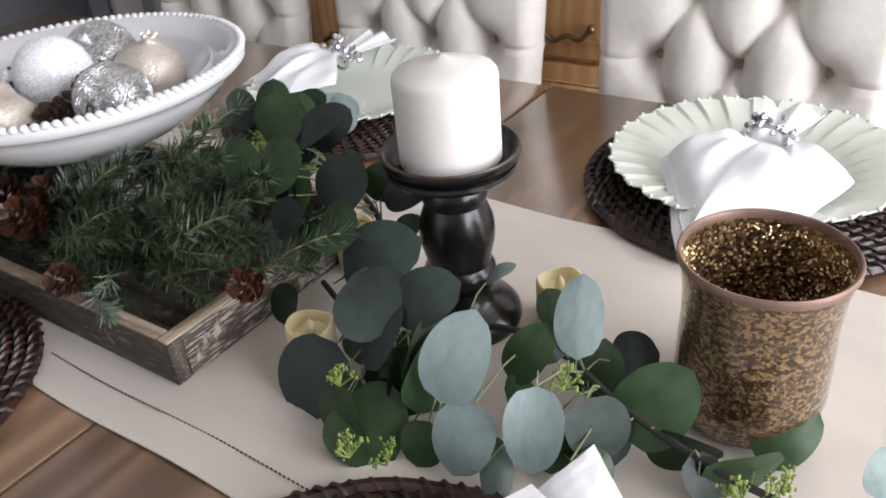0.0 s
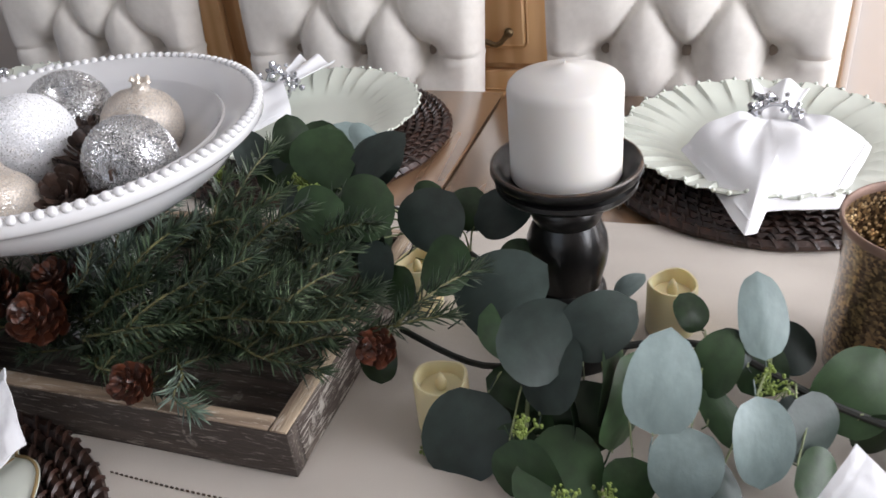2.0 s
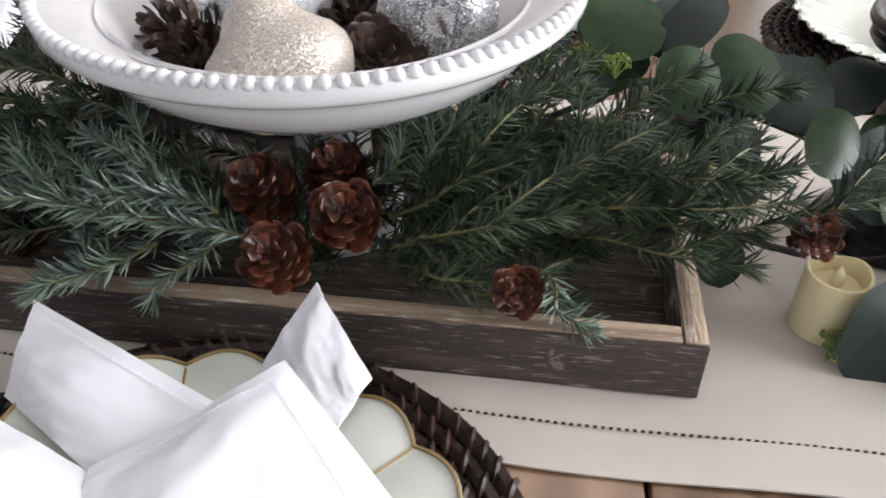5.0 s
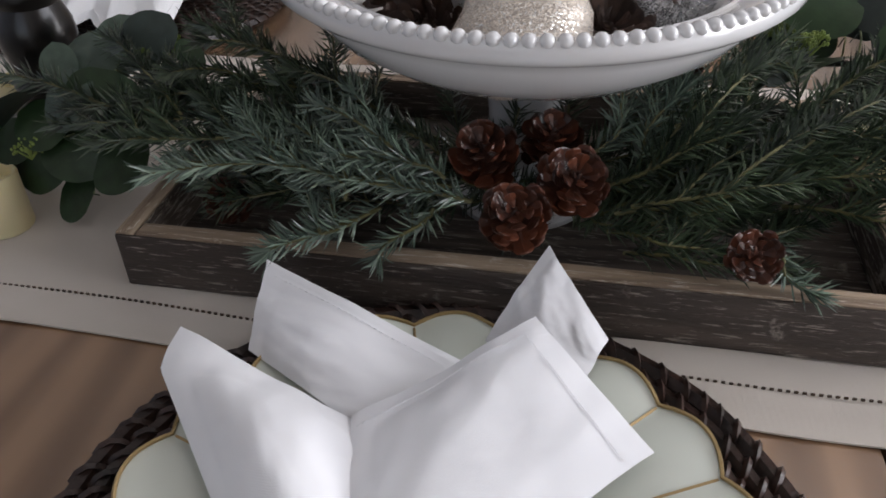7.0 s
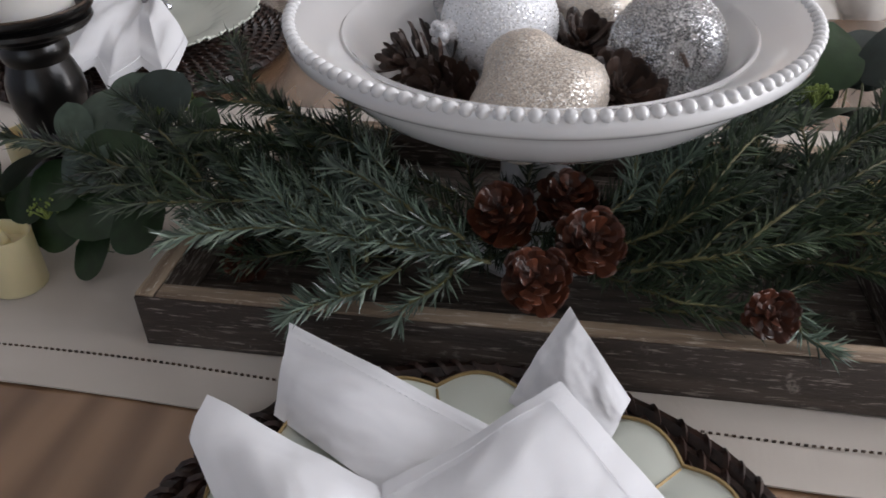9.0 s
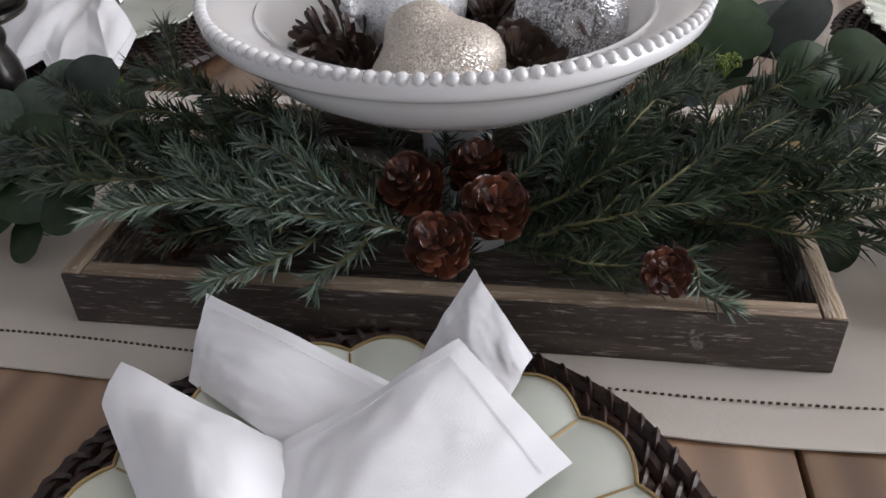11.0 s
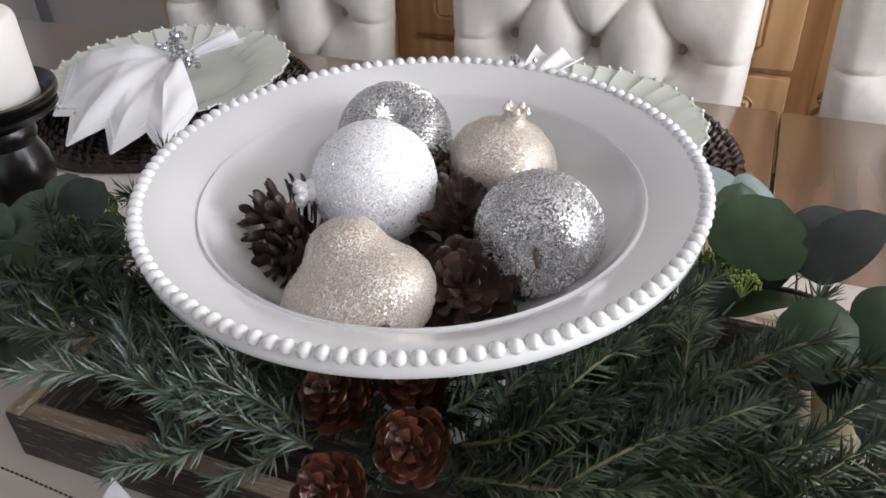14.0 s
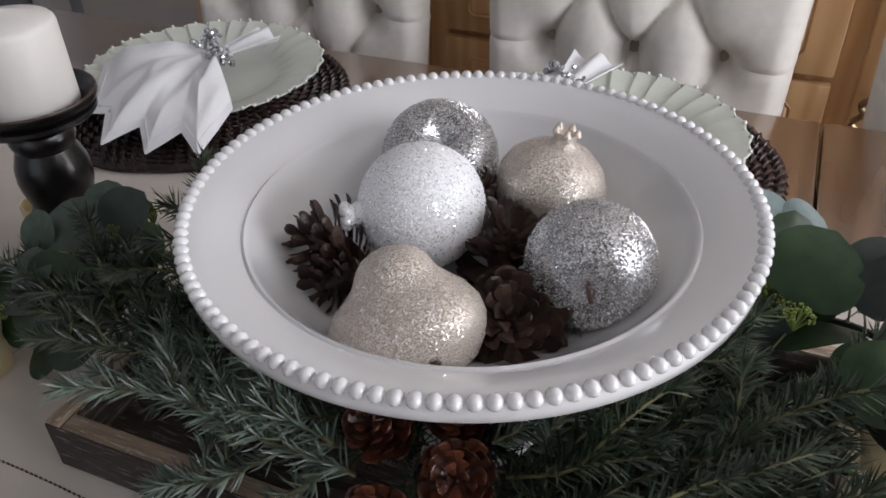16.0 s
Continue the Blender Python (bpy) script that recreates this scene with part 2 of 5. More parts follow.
M_STEM_DARK = mat("dark_garland_stem", (0.02, 0.022, 0.018), 0.6, vary=0.2, scale=60, bump=0.1)
M_CONE = mat("red_brown_cone", (0.080, 0.023, 0.010), 0.34, vary=0.3, scale=120, bump=0.3, color2=(0.024, 0.008, 0.005), per_object=0.6)
M_CONE_DARK = mat("dark_brown_cone", (0.070, 0.040, 0.028), 0.5, vary=0.3, scale=120, bump=0.3, color2=(0.025, 0.014, 0.010), per_object=0.5)
M_GL_WHITE = glitter("white_glitter", (0.80, 0.81, 0.83), (0.88, 0.88, 0.90), 0.45, 0.03, 1100, 0.7, 0.45, 0.10)
M_GL_CHAMPAGNE = glitter("champagne_glitter", (0.47, 0.41, 0.345), (0.62, 0.55, 0.47), 0.42, 0.35, 1700, 0.55, 0.5, 0.13)
M_GL_SILVER = glitter("silver_glitter", (0.33, 0.33, 0.33), (0.66, 0.665, 0.67), 0.27, 0.9, 2200, 0.5, 0.42, 0.10)
M_SILVER = mat("silver_lacquer", (0.66, 0.67, 0.69), 0.2, metal=0.95, vary=0.1, scale=30, bump=0.05)
M_PEARL = mat("pearly_champagne", (0.72, 0.64, 0.54), 0.28, metal=0.45, vary=0.08, scale=25, bump=0.05)
M_CRYSTAL = mat("faceted_crystal", (0.75, 0.76, 0.80), 0.06, metal=0.75, vary=0.3, scale=300, bump=0, per_object=0.3)
M_COPPER = mat("copper_rim", (0.30, 0.19, 0.145), 0.5, metal=0.3, vary=0.2, scale=40, bump=0.15)
M_BRASS = mat("antique_brass", (0.36, 0.28, 0.17), 0.35, metal=0.9, vary=0.3, scale=60, bump=0.2)
M_BUTTON = weave("button_cloth", (0.50, 0.43, 0.36), (0.40, 0.34, 0.28))
M_WALL = mat("warm_white_wall", (0.72, 0.68, 0.64), 0.85, vary=0.02, scale=4, bump=0.08, bump_scale=60)
M_WALL_GREY = mat("grey_blue_wall", (0.36, 0.39, 0.45), 0.85, vary=0.02, scale=4, bump=0.08, bump_scale=60)
M_CEIL = mat("white_ceiling", (0.8, 0.8, 0.79), 0.9, vary=0.01, scale=4, bump=0.1, bump_scale=60)
M_TRIM = mat("white_trim_paint", (0.78, 0.79, 0.81), 0.45, vary=0.02, scale=6, bump=0.03)
M_FLOOR = wood("oak_floor", (0.30, 0.18, 0.10), (0.20, 0.11, 0.06), "x", rough=0.4, per_object=0.15)


# ---------------------------------------------------------------- helpers
def link(name, bm, material, parent=None, label="", smooth=True):
    me = bpy.data.meshes.new(name)
    bm.to_mesh(me)
    bm.free()
    if smooth:
        me.shade_smooth()
        me.set_sharp_from_angle(angle=radians(40))
    me.materials.append(material)
    ob = new(name, me)
    if parent:
        ob.parent = parent
    if label:
        ob["label"] = label
    return ob


def part(name, bm, material, parent, label="", smooth=True):
    return link(name, bm, material, parent, label, smooth)


def again(ob, m, parent=None):
    """One more object on the same mesh."""
    o = bpy.data.objects.new(ob.name, ob.data)
    scene.collection.objects.link(o)
    o.parent = parent or ob.parent
    o.matrix_basis = m
    return o


def empty(name, m, label, category, group="", kind=""):
    ob = new(name)
    ob.empty_display_size = 0.02
    ob.matrix_basis = m
    return tagged(ob, label, category, group, kind)


def box(x0, x1, y0, y1, z0, z1, bevel=0.0, bm=None, segs=2):
    bm = bm or bmesh.new()
    m = Matrix.Translation(((x0 + x1) / 2, (y0 + y1) / 2, (z0 + z1) / 2)) @ Matrix.Diagonal((x1 - x0, y1 - y0, z1 - z0, 1))
    geom = bmesh.ops.create_cube(bm, size=1, matrix=m)
    if bevel:
        edges = {e for v in geom["verts"] for e in v.link_edges}
        bmesh.ops.bevel(bm, geom=list(edges), offset=bevel, segments=segs, affect="EDGES", profile=0.5)
    return bm


def lathe(profile, seg=64, bm=None, wobble=None):
    """Turns (r, z) rows round the z axis; r = 0 closes it."""
    bm = bm or bmesh.new()
    rings = []
    for r, z in profile:
        if r < 1e-6:
            rings.append([bm.verts.new((0, 0, z))])
        else:
            ring = []
            for i in range(seg):
                a = 2 * math.pi * i / seg
                rr, zz = wobble(r, z, a) if wobble else (r, z)
                ring.append(bm.verts.new((rr * math.cos(a), rr * math.sin(a), zz)))
            rings.append(ring)
    for a, b in zip(rings, rings[1:]):
        for i in range(seg):
            j = (i + 1) % seg
            if len(a) == 1 and len(b) > 1:
                bm.faces.new((a[0], b[i], b[j]))
            elif len(b) == 1 and len(a) > 1:
                bm.faces.new((a[i], b[0], a[j]))
            elif len(a) > 1:
                bm.faces.new((a[i], b[i], b[j], a[j]))
    bmesh.ops.recalc_face_normals(bm, faces=bm.faces[:])
    return bm


def tube(points, radius, sides=6, bm=None, taper=1.0, closed=False):
    """A round rod along points."""
    bm = bm or bmesh.new()
    pts = [Vector(p) for p in points]
    rings, n = [], len(pts)
    up = Vector((0.13, 0.27, 0.95))
    for i, p in enumerate(pts):
        d = (pts[(i + 1) % n] - pts[i - 1]) if closed else (pts[min(i + 1, n - 1)] - pts[max(i - 1, 0)])
        d.normalize()
        s = d.cross(up)
        s = s.normalized() if s.length > 1e-4 else d.orthogonal().normalized()
        u = s.cross(d)
        r = radius * (1 + (taper - 1) * i / max(1, n - 1))
        rings.append([bm.verts.new(p + r * (math.cos(2 * math.pi * k / sides) * s + math.sin(2 * math.pi * k / sides) * u)) for k in range(sides)])
    for a, b in zip(rings, rings[1:] + ([rings[0]] if closed else [])):
        for k in range(sides):
            bm.faces.new((a[k], a[(k + 1) % sides], b[(k + 1) % sides], b[k]))
    if not closed:
        bm.faces.new(rings[0][::-1])
        bm.faces.new(rings[-1])
    return bm


def ball(r, at=(0, 0, 0), u=10, v=6, bm=None, squash=1.0):
    bm = bm or bmesh.new()
    bmesh.ops.create_uvsphere(bm, u_segments=u, v_segments=v, radius=r, matrix=Matrix.Translation(at) @ Matrix.Diagonal((1, 1, squash, 1)))
    return bm


def sheet(fn, nu, nv, thick=0.0, bm=None):
    """A grid surface fn(u, v), closed to a slab where thick is given."""
    bm = bm or bmesh.new()
    g = [[bm.verts.new(fn(i / nu, j / nv)) for j in range(nv + 1)] for i in range(nu + 1)]
    for i in range(nu):
        for j in range(nv):
            bm.faces.new((g[i][j], g[i + 1][j], g[i + 1][j + 1], g[i][j + 1]))
    if thick:
        bmesh.ops.recalc_face_normals(bm, faces=bm.faces[:])
        bmesh.ops.solidify(bm, geom=bm.faces[:], thickness=thick)
    return bm


def thing(name, bm, material, label, category, group="", kind="", m=None, smooth=True):
    ob = link(name, bm, material, None, "", smooth)
    if m is not None:
        ob.matrix_basis = m
    return tagged(ob, label, category, group, kind)


TOP = 0.760          # the table top
CLOTH = 0.763        # on the runner

# ---------------------------------------------------------------- the room
floor = empty("floor", pose(0, 0, 0), "brown oak strip floor", "floor", kind="structure")
wall_n = thing("wall_north", box(-2.07, 2.07, 1.46, 1.58, 0, 2.5), M_WALL, "warm white painted wall", "wall", kind="structure")
bm = box(-2.07, -1.95, -2.42, 0.55, 0, 2.5)
box(-2.07, -1.95, 1.30, 1.46, 0, 2.5, bm=bm)
box(-2.07, -1.95, 0.55, 1.30, 2.08, 2.5, bm=bm)
wall_w = thing("wall_west", bm, M_WALL_GREY, "grey-blue wall with a doorway", "wall", kind="structure")
thing("wall_hall", box(-3.3, -3.2, -0.2, 2.2, 0, 2.5), M_WALL_GREY, "shaded wall of the hall beyond the doorway", "wall", kind="structure")
bm = box(-3.2, -2.07, 2.0, 2.1, 0, 2.5)
box(-3.2, -2.07, -0.2, -0.1, 0, 2.5, bm=bm)
thing("wall_hall_ends", bm, M_WALL_GREY, "end walls of the hall", "wall", kind="structure")
door_trim = empty("door_1", pose(-1.95, 0.92, 0), "white painted door casing round an open doorway", "door casing", kind="structure")
for n, b in (("jamb", (-0.02, 0.025, 0.38, 0.48, 0, 2.08)), ("jamb", (-0.02, 0.025, -0.47, -0.37, 0, 2.08)), ("lintel", (-0.02, 0.025, -0.47, 0.48, 2.08, 2.18))):
    part(n, box(*b, bevel=0.006), M_TRIM, door_trim)
bm = box(1.95, 2.07, -2.42, -0.75, 0, 2.5)
box(1.95, 2.07, 1.15, 1.46, 0, 2.5, bm=bm)
box(1.95, 2.07, -0.75, 1.15, 0, 0.65, bm=bm)
box(1.95, 2.07, -0.75, 1.15, 2.15, 2.5, bm=bm)
thing("wall_east", bm, M_WALL, "warm white wall with a wide window", "wall", kind="structure")
bm = box(-2.07, -1.60, -2.54, -2.42, 0, 2.5)
box(0.10, 2.07, -2.54, -2.42, 0, 2.5, bm=bm)
box(-1.60, 0.10, -2.54, -2.42, 0, 0.85, bm=bm)
box(-1.60, 0.10, -2.54, -2.42, 2.15, 2.5, bm=bm)
thing("wall_south", bm, M_WALL, "warm white wall with a window", "wall", kind="structure")
thing("ceiling", box(-3.3, 2.07, -2.54, 2.1, 2.5, 2.6), M_CEIL, "white ceiling", "ceiling", kind="structure")


def window(name, m, w, h):
    e = empty(name, m, "white framed window with a muntin cross", "window", kind="structure")
    for b in ((-w / 2, w / 2, 0, 0.06), (-w / 2, w / 2, h - 0.06, h), (-w / 2, -w / 2 + 0.06, 0.06, h - 0.06), (w / 2 - 0.06, w / 2, 0.06, h - 0.06), (-0.02, 0.02, 0.06, h - 0.06)):
        part("window_frame", box(b[0], b[1], -0.03, 0.03, b[2], b[3], 0.004), M_TRIM, e)
    part("window_sill", box(-w / 2 - 0.04, w / 2 + 0.04, -0.10, 0.05, -0.035, -0.001, 0.005), M_TRIM, e)
    return e


window("window_1", pose(2.02, 0.20, 0.65, 0, 0, -90), 1.90, 1.50)
window("window_2", pose(-0.75, -2.49, 0.85, 0, 0, 180), 1.70, 1.30)
thing("baseboard", box(-1.95, 1.95, 1.444, 1.458, 0.002, 0.11, 0.004), M_TRIM, "white baseboard along the wall", "baseboard", kind="structure")
thing("trim", box(0.485, 0.50, 1.446, 1.458, 0.112, 2.1, 0.004), M_WALL, "narrow painted vertical batten on the wall", "casing", kind="structure")


# ---------------------------------------------------------------- oak sideboard behind the chairs
def sideboard():
    e = empty("sideboard", pose(0, 0.95, 0), "honey oak sideboard with raised panels and brass pulls", "sideboard")
    part("body", box(-1.12, 0.335, 0.022, 0.48, 0.08, 0.90, 0.004), M_OAK, e)
    part("plinth", box(-1.10, 0.32, 0.04, 0.46, 0.0, 0.08, 0.004), M_OAK, e)
    part("top", box(-1.15, 0.355, -0.03, 0.50, 0.90, 0.93, 0.008), M_OAK, e)
    bm = bmesh.new()
    for i in range(121):
        ball(0.0075, (-1.11 + i * 0.0119, 0.004, 0.872 + 0.002 * math.sin(i * 2.4)), 6, 4, bm)
    part("rope_moulding", bm, M_OAK, e, "carved rope moulding")

    def panel(x0, x1, z0, z1, name):
        p = part(name, box(x0, x1, 0.0, 0.02, z0, z1, 0.004), M_OAK, e)
        w = 0.045
        part("raised_panel", box(x0 + w, x1 - w, -0.010, 0.0, z0 + min(w, 0.03), z1 - min(w, 0.03), 0.008, segs=1), M_OAK, p)
        return p

    def pull(p, x, z, span, upright=False):
        pts = []
        for i in range(17):
            u = i / 16 * 2 - 1
            d = 0.5 * span * u
            sag = -0.016 * (1 - u * u) + 0.006 * math.sin(u * 7)
            pts.append((x + sag, -0.020, z + d) if upright else (x + d, -0.020, z + sag))
        bm = tube(pts, 0.0045, 8)
        for s in (0, -1):
            q = Vector(pts[s])
            ball(0.008, q + Vector((0, 0.004, 0)), 10, 6, bm)
            tube([q, q + Vector((0, 0.021, 0))], 0.0045, 8, bm)
        part("pull", bm, M_BRASS, p, "antique brass pull")

    for x0, x1 in ((-0.30, -0.012), (-0.60, -0.312)):
        d = panel(x0, x1, 0.70, 0.85, "drawer")
        pull(d, (x0 + x1) / 2 + 0.015, 0.755, 0.11)
        d = panel(x0, x1, 0.53, 0.688, "drawer")
        pull(d, (x0 + x1) / 2, 0.61, 0.11)
        panel(x0, x1, 0.12, 0.52, "drawer")
    for x0, x1, hx in ((0.020, 0.325, 0.045), (-1.08, -0.632, -0.66)):
        d = panel(x0, x1, 0.12, 0.85, "door")
        pull(d, hx, 0.655, 0.07, True)
    return e


sideboard()


# ---------------------------------------------------------------- dining table
def table():
    e = empty("dining_table", pose(0, 0, 0), "light brown wooden dining table with a leaf seam", "table")
    for x0, x1 in ((-1.22, -0.031), (-0.029, 0.95)):
        part("table_leaf", box(x0, x1, -0.43, 0.685, TOP - 0.035, TOP, 0.004), M_TABLE, e)
    part("apron", box(-1.05, 0.80, -0.35, -0.325, 0.63, TOP - 0.036, 0.003), M_TABLE, e)
    part("apron", box(-1.05, 0.80, 0.58, 0.605, 0.63, TOP - 0.036, 0.003), M_TABLE, e)
    for x in (-1.08, 0.83):
        part("apron", box(x - 0.012, x + 0.012, -0.30, 0.56, 0.63, TOP - 0.036, 0.003), M_TABLE, e)
        for y in (-0.337, 0.592):
            prof = [(0.0, 0.0), (0.022, 0.0), (0.028, 0.05), (0.034, 0.3), (0.044, 0.5), (0.036, 0.55), (0.045, 0.58), (0.045, TOP - 0.036), (0, TOP - 0.036)]
            leg = part("leg", lathe(prof, 24), M_TABLE, e)
            leg.location = (x, y, 0)
    return e


table()


def runner():
    e = empty("table_runner", pose(0, 0, 0), "natural linen table runner with drawn-thread hem", "table runner")
    x0, x1 = -1.15, 0.90

    def front(x):
        return -0.052 - 0.006 * math.sin(3.1 * x + 1.2) + 0.0015 * math.sin(23 * x) + 0.016 * max(0, -x - 0.25)

    def back(x):
        return 0.360 + 0.005 * math.sin(4 * x) - 0.02 * max(0, x - 0.1) + 0.0015 * math.sin(19 * x + 2) + 0.12 * max(0, -x - 0.62)

    def fn(u, v):
        x = x0 + (x1 - x0) * u
        y = front(x) + (back(x) - front(x)) * v
        ripple = 0.0020 * noise.noise((x * 12, y * 9, 0)) + 0.0010 * noise.noise((x * 6 + y * 9, y * 34 - x * 7, 5)) + 0.0006 * noise.noise((x * 40, y * 40, 3))
        lift = 0.0015 * max(0, 1 - min(v, 1 - v) / 0.02) * (0.5 + 0.5 * math.sin(31 * x))
        return (x, y, CLOTH - 0.0012 + ripple * (0.2 + 0.8 * min(1, 12 * min(v, 1 - v))) + lift + 0.0008)

    part("cloth", sheet(fn, 220, 60, 0.0012), M_LINEN, e)
    bm = bmesh.new()
    x = x0 + 0.03
    while x < x1 - 0.03:
        if not -0.37 < x < -0.135:
            y = front(x) + 0.031
            box(x, x + 0.0021, y - 0.00042, y + 0.00042, CLOTH - 0.0005, CLOTH + 0.0010, bm=bm)
        x += 0.0042
    st = part("hemstitch", bm, M_WORNEDGE, e, "dark openwork hemstitch", smooth=False)
    st["kind"] = "stuff"
    return e


runner()


# ---------------------------------------------------------------- tufted chairs
def chair():
    e = empty("dining_chair", pose(0, 0, 0), "cream tufted dining chair with covered buttons", "chair", "chairs along the table")
    w0, zb, zt = 0.175, 0.50, 1.06
    rows = [(0.705, 1), (0.795, 0), (0.885, 1), (0.975, 0)]
    btns = []
    for z, odd in rows:
        for k in ((-0.5, 0.5) if odd else (-1, 0, 1)):
            btns.append((k * 0.107, z))

    def depth(x, z):
        d = 0.0
        for bx, bz in btns:
            r = math.hypot(x - bx, (z - bz))
            d += 0.030 * math.exp(-(r / 0.019) ** 2) + 0.012 * math.exp(-(r / 0.045) ** 2)
        f = 0.0
        for bx, bz in btns:
            for cx, cz in btns:
                if bz < cz < bz + 0.1 and abs(abs(cx - bx) - 0.0535) < 0.01:
                    t = max(0, min(1, ((x - bx) * (cx - bx) + (z - bz) * (cz - bz)) / ((cx - bx) ** 2 + (cz - bz) ** 2)))
                    q = math.hypot(x - bx - t * (cx - bx), z - bz - t * (cz - bz))
                    f = max(f, 0.010 * math.exp(-(q / 0.006) ** 2) + 0.006 * math.exp(-(q / 0.018) ** 2))
        for s in (-1, 1):
            for z0 in (0.795, 0.975):
                if s * x > 0.107:
                    f = max(f, 0.005 * math.exp(-((z - z0) / 0.004) ** 2))
        return d + f

    def half(z):
        return w0 + 0.020 * (z - zb) / (zt - zb)

    def front(u, v):
        z = zb + (zt - zb) * v
        s = (u * 2 - 1)
        h = half(z)
        x = h * s
        edge = max(0, abs(s) - 0.86) / 0.14
        rnd = 0.035 * (1 - math.sqrt(max(0, 1 - edge * edge)))
        puff = 0.014 * (1 - s * s)
        lean = 0.10 * (z - 0.76)
        return (x, -0.02 - puff + depth(x, z) + rnd + lean, z)

    part("tufted_back", sheet(front, 110, 150), M_UPHOLSTERY, e)

    def rear(u, v):
        z = zb + (zt - zb) * v
        s = u * 2 - 1
        return (half(z) * s * 1.0, 0.062 - 0.045 * max(0, abs(s) - 0.8) / 0.2 + 0.10 * (z - 0.76), z)
    part("back_panel", sheet(rear, 24, 12), M_UPHOLSTERY, e)
    for k, (bx, bz) in enumerate(btns):
        lean = 0.10 * (bz - 0.76)
        s = bx / half(bz)
        yb = -0.02 - 0.014 * (1 - s * s) + depth(bx, bz) + lean
        o = part("button", ball(0.0095, (0, 0, 0), 14, 8, squash=0.6), M_BUTTON, e) if k == 0 else again(first, Matrix())
        if k == 0:
            first = o
        o.matrix_basis = pose(bx, yb - 0.003, bz, 90, 0, 0)
    part("seat", box(-0.20, 0.20, -0.33, 0.06, 0.40, 0.50, 0.03, segs=3), M_UPHOLSTERY, e)
    for x in (-0.165, 0.165):
        for y in (-0.29, 0.03):
            leg = part("leg", lathe([(0, 0), (0.014, 0), (0.022, 0.40), (0, 0.40)], 12), M_BLACKWOOD, e)
            leg.location = (x, y, 0)
    return e


c0 = chair()
c0.matrix_basis = pose(0.200, 0.735, 0)
copy_thing(c0, pose(-0.256, 0.721, 0))
copy_thing(c0, pose(-0.722, 0.735, 0))


# ---------------------------------------------------------------- rattan mats
def mat_round(m, R=0.172, label="dark brown round woven rattan placemat"):
    e = empty("placemat", m, label, "placemat", "round placemats")
    n = 15
    for k in range(n):
        r = R - 0.004 - k * (R - 0.012) / n
        th = 0.0048 if k else 0.0056
        pts = [((r + 0.0008 * math.sin(9 * a + k)) * math.cos(a), (r + 0.0008 * math.sin(9 * a + k)) * math.sin(a), 0.0050 + 0.0006 * math.sin(a * round(r * 330) + k * 1.7)) for a in (2 * math.pi * i / 72 for i in range(72))]
        part("coil", tube(pts, th, 6, closed=True), M_RATTAN, e)
    bm = bmesh.new()
    for k in range(n):
        r = R - 0.004 - k * (R - 0.012) / n
        cnt = max(6, round(2 * math.pi * r / 0.0135))
        for i in range(cnt):
            a = 2 * math.pi * (i + 0.5 * (k % 2)) / cnt + 0.02 * math.sin(k * 5 + i)
            d = 0.0125
            p = []
            for q in (-1.0, -0.5, 0, 0.5, 1.0):
                rr = r + q * 0.0062
                p.append((rr * math.cos(a + q * 0.006 / max(r, 0.02)), rr * math.sin(a + q * 0.006 / max(r, 0.02)), 0.0046 + 0.0068 * (1 - q * q)))
            tube(p, 0.0019, 4, bm)
    w = part("wrapping", bm, M_RATTAN, e, "woven cane wrapping")
    w["kind"] = "stuff"
    return e


mats = [mat_round(pose(-0.243, -0.172, TOP + 0.004), 0.176)]
for x, y in ((0.300, 0.506), (-0.235, 0.505), (-0.722, 0.488)):
    mats.append(copy_thing(mats[0], pose(x, y, TOP + 0.0035, 0, 0, 40 * x + 11)))


# ---------------------------------------------------------------- plates
def fluted_plate(m):
    e = empty("dinner_plate", m, "pale mint plate with fluted scalloped rim", "plate", "fluted plates")

    def wob(r, z, a):
        k = max(0, (r - 0.088) / 0.052)
        f = (a * 30 / (2 * math.pi)) % 1
        step = (f - 0.5) * 0.0038 * min(1, k * 2)
        sc = 0.0035 * abs(math.sin(a * 15)) * k
        return r + sc, z + step
    prof = [(0, 0.004), (0.06, 0.004), (0.082, 0.0055), (0.09, 0.009), (0.10, 0.014), (0.115, 0.019), (0.13, 0.0225), (0.139, 0.0245), (0.1405, 0.0235), (0.138, 0.0215), (0.115, 0.015), (0.095, 0.006), (0.082, 0.001), (0.05, 0.0), (0, 0.0)]
    part("dish", lathe(prof, 240, wobble=wob), M_CREAMWARE, e)
    b = None
    for i in range(60):
        a = 2 * math.pi * i / 60
        r = 0.1395 + 0.0035 * abs(math.sin(a * 15))
        f = (a * 30 / (2 * math.pi)) % 1
        mm = pose(r * math.cos(a), r * math.sin(a), 0.0245 + (f - 0.5) * 0.0038)
        if b is None:
            b = part("bead", ball(0.0026, (0, 0, 0), 8, 5), M_CREAMWARE, e)
            b.matrix_basis = mm
        else:
            again(b, mm)
    return e


PZ = TOP + 0.0155
p0 = fluted_plate(pose(0.290, 0.505, PZ))
copy_thing(p0, pose(-0.240, 0.515, PZ, 0, 0, 17))
copy_thing(p0, pose(-0.727, 0.510, PZ, 0, 0, 41))


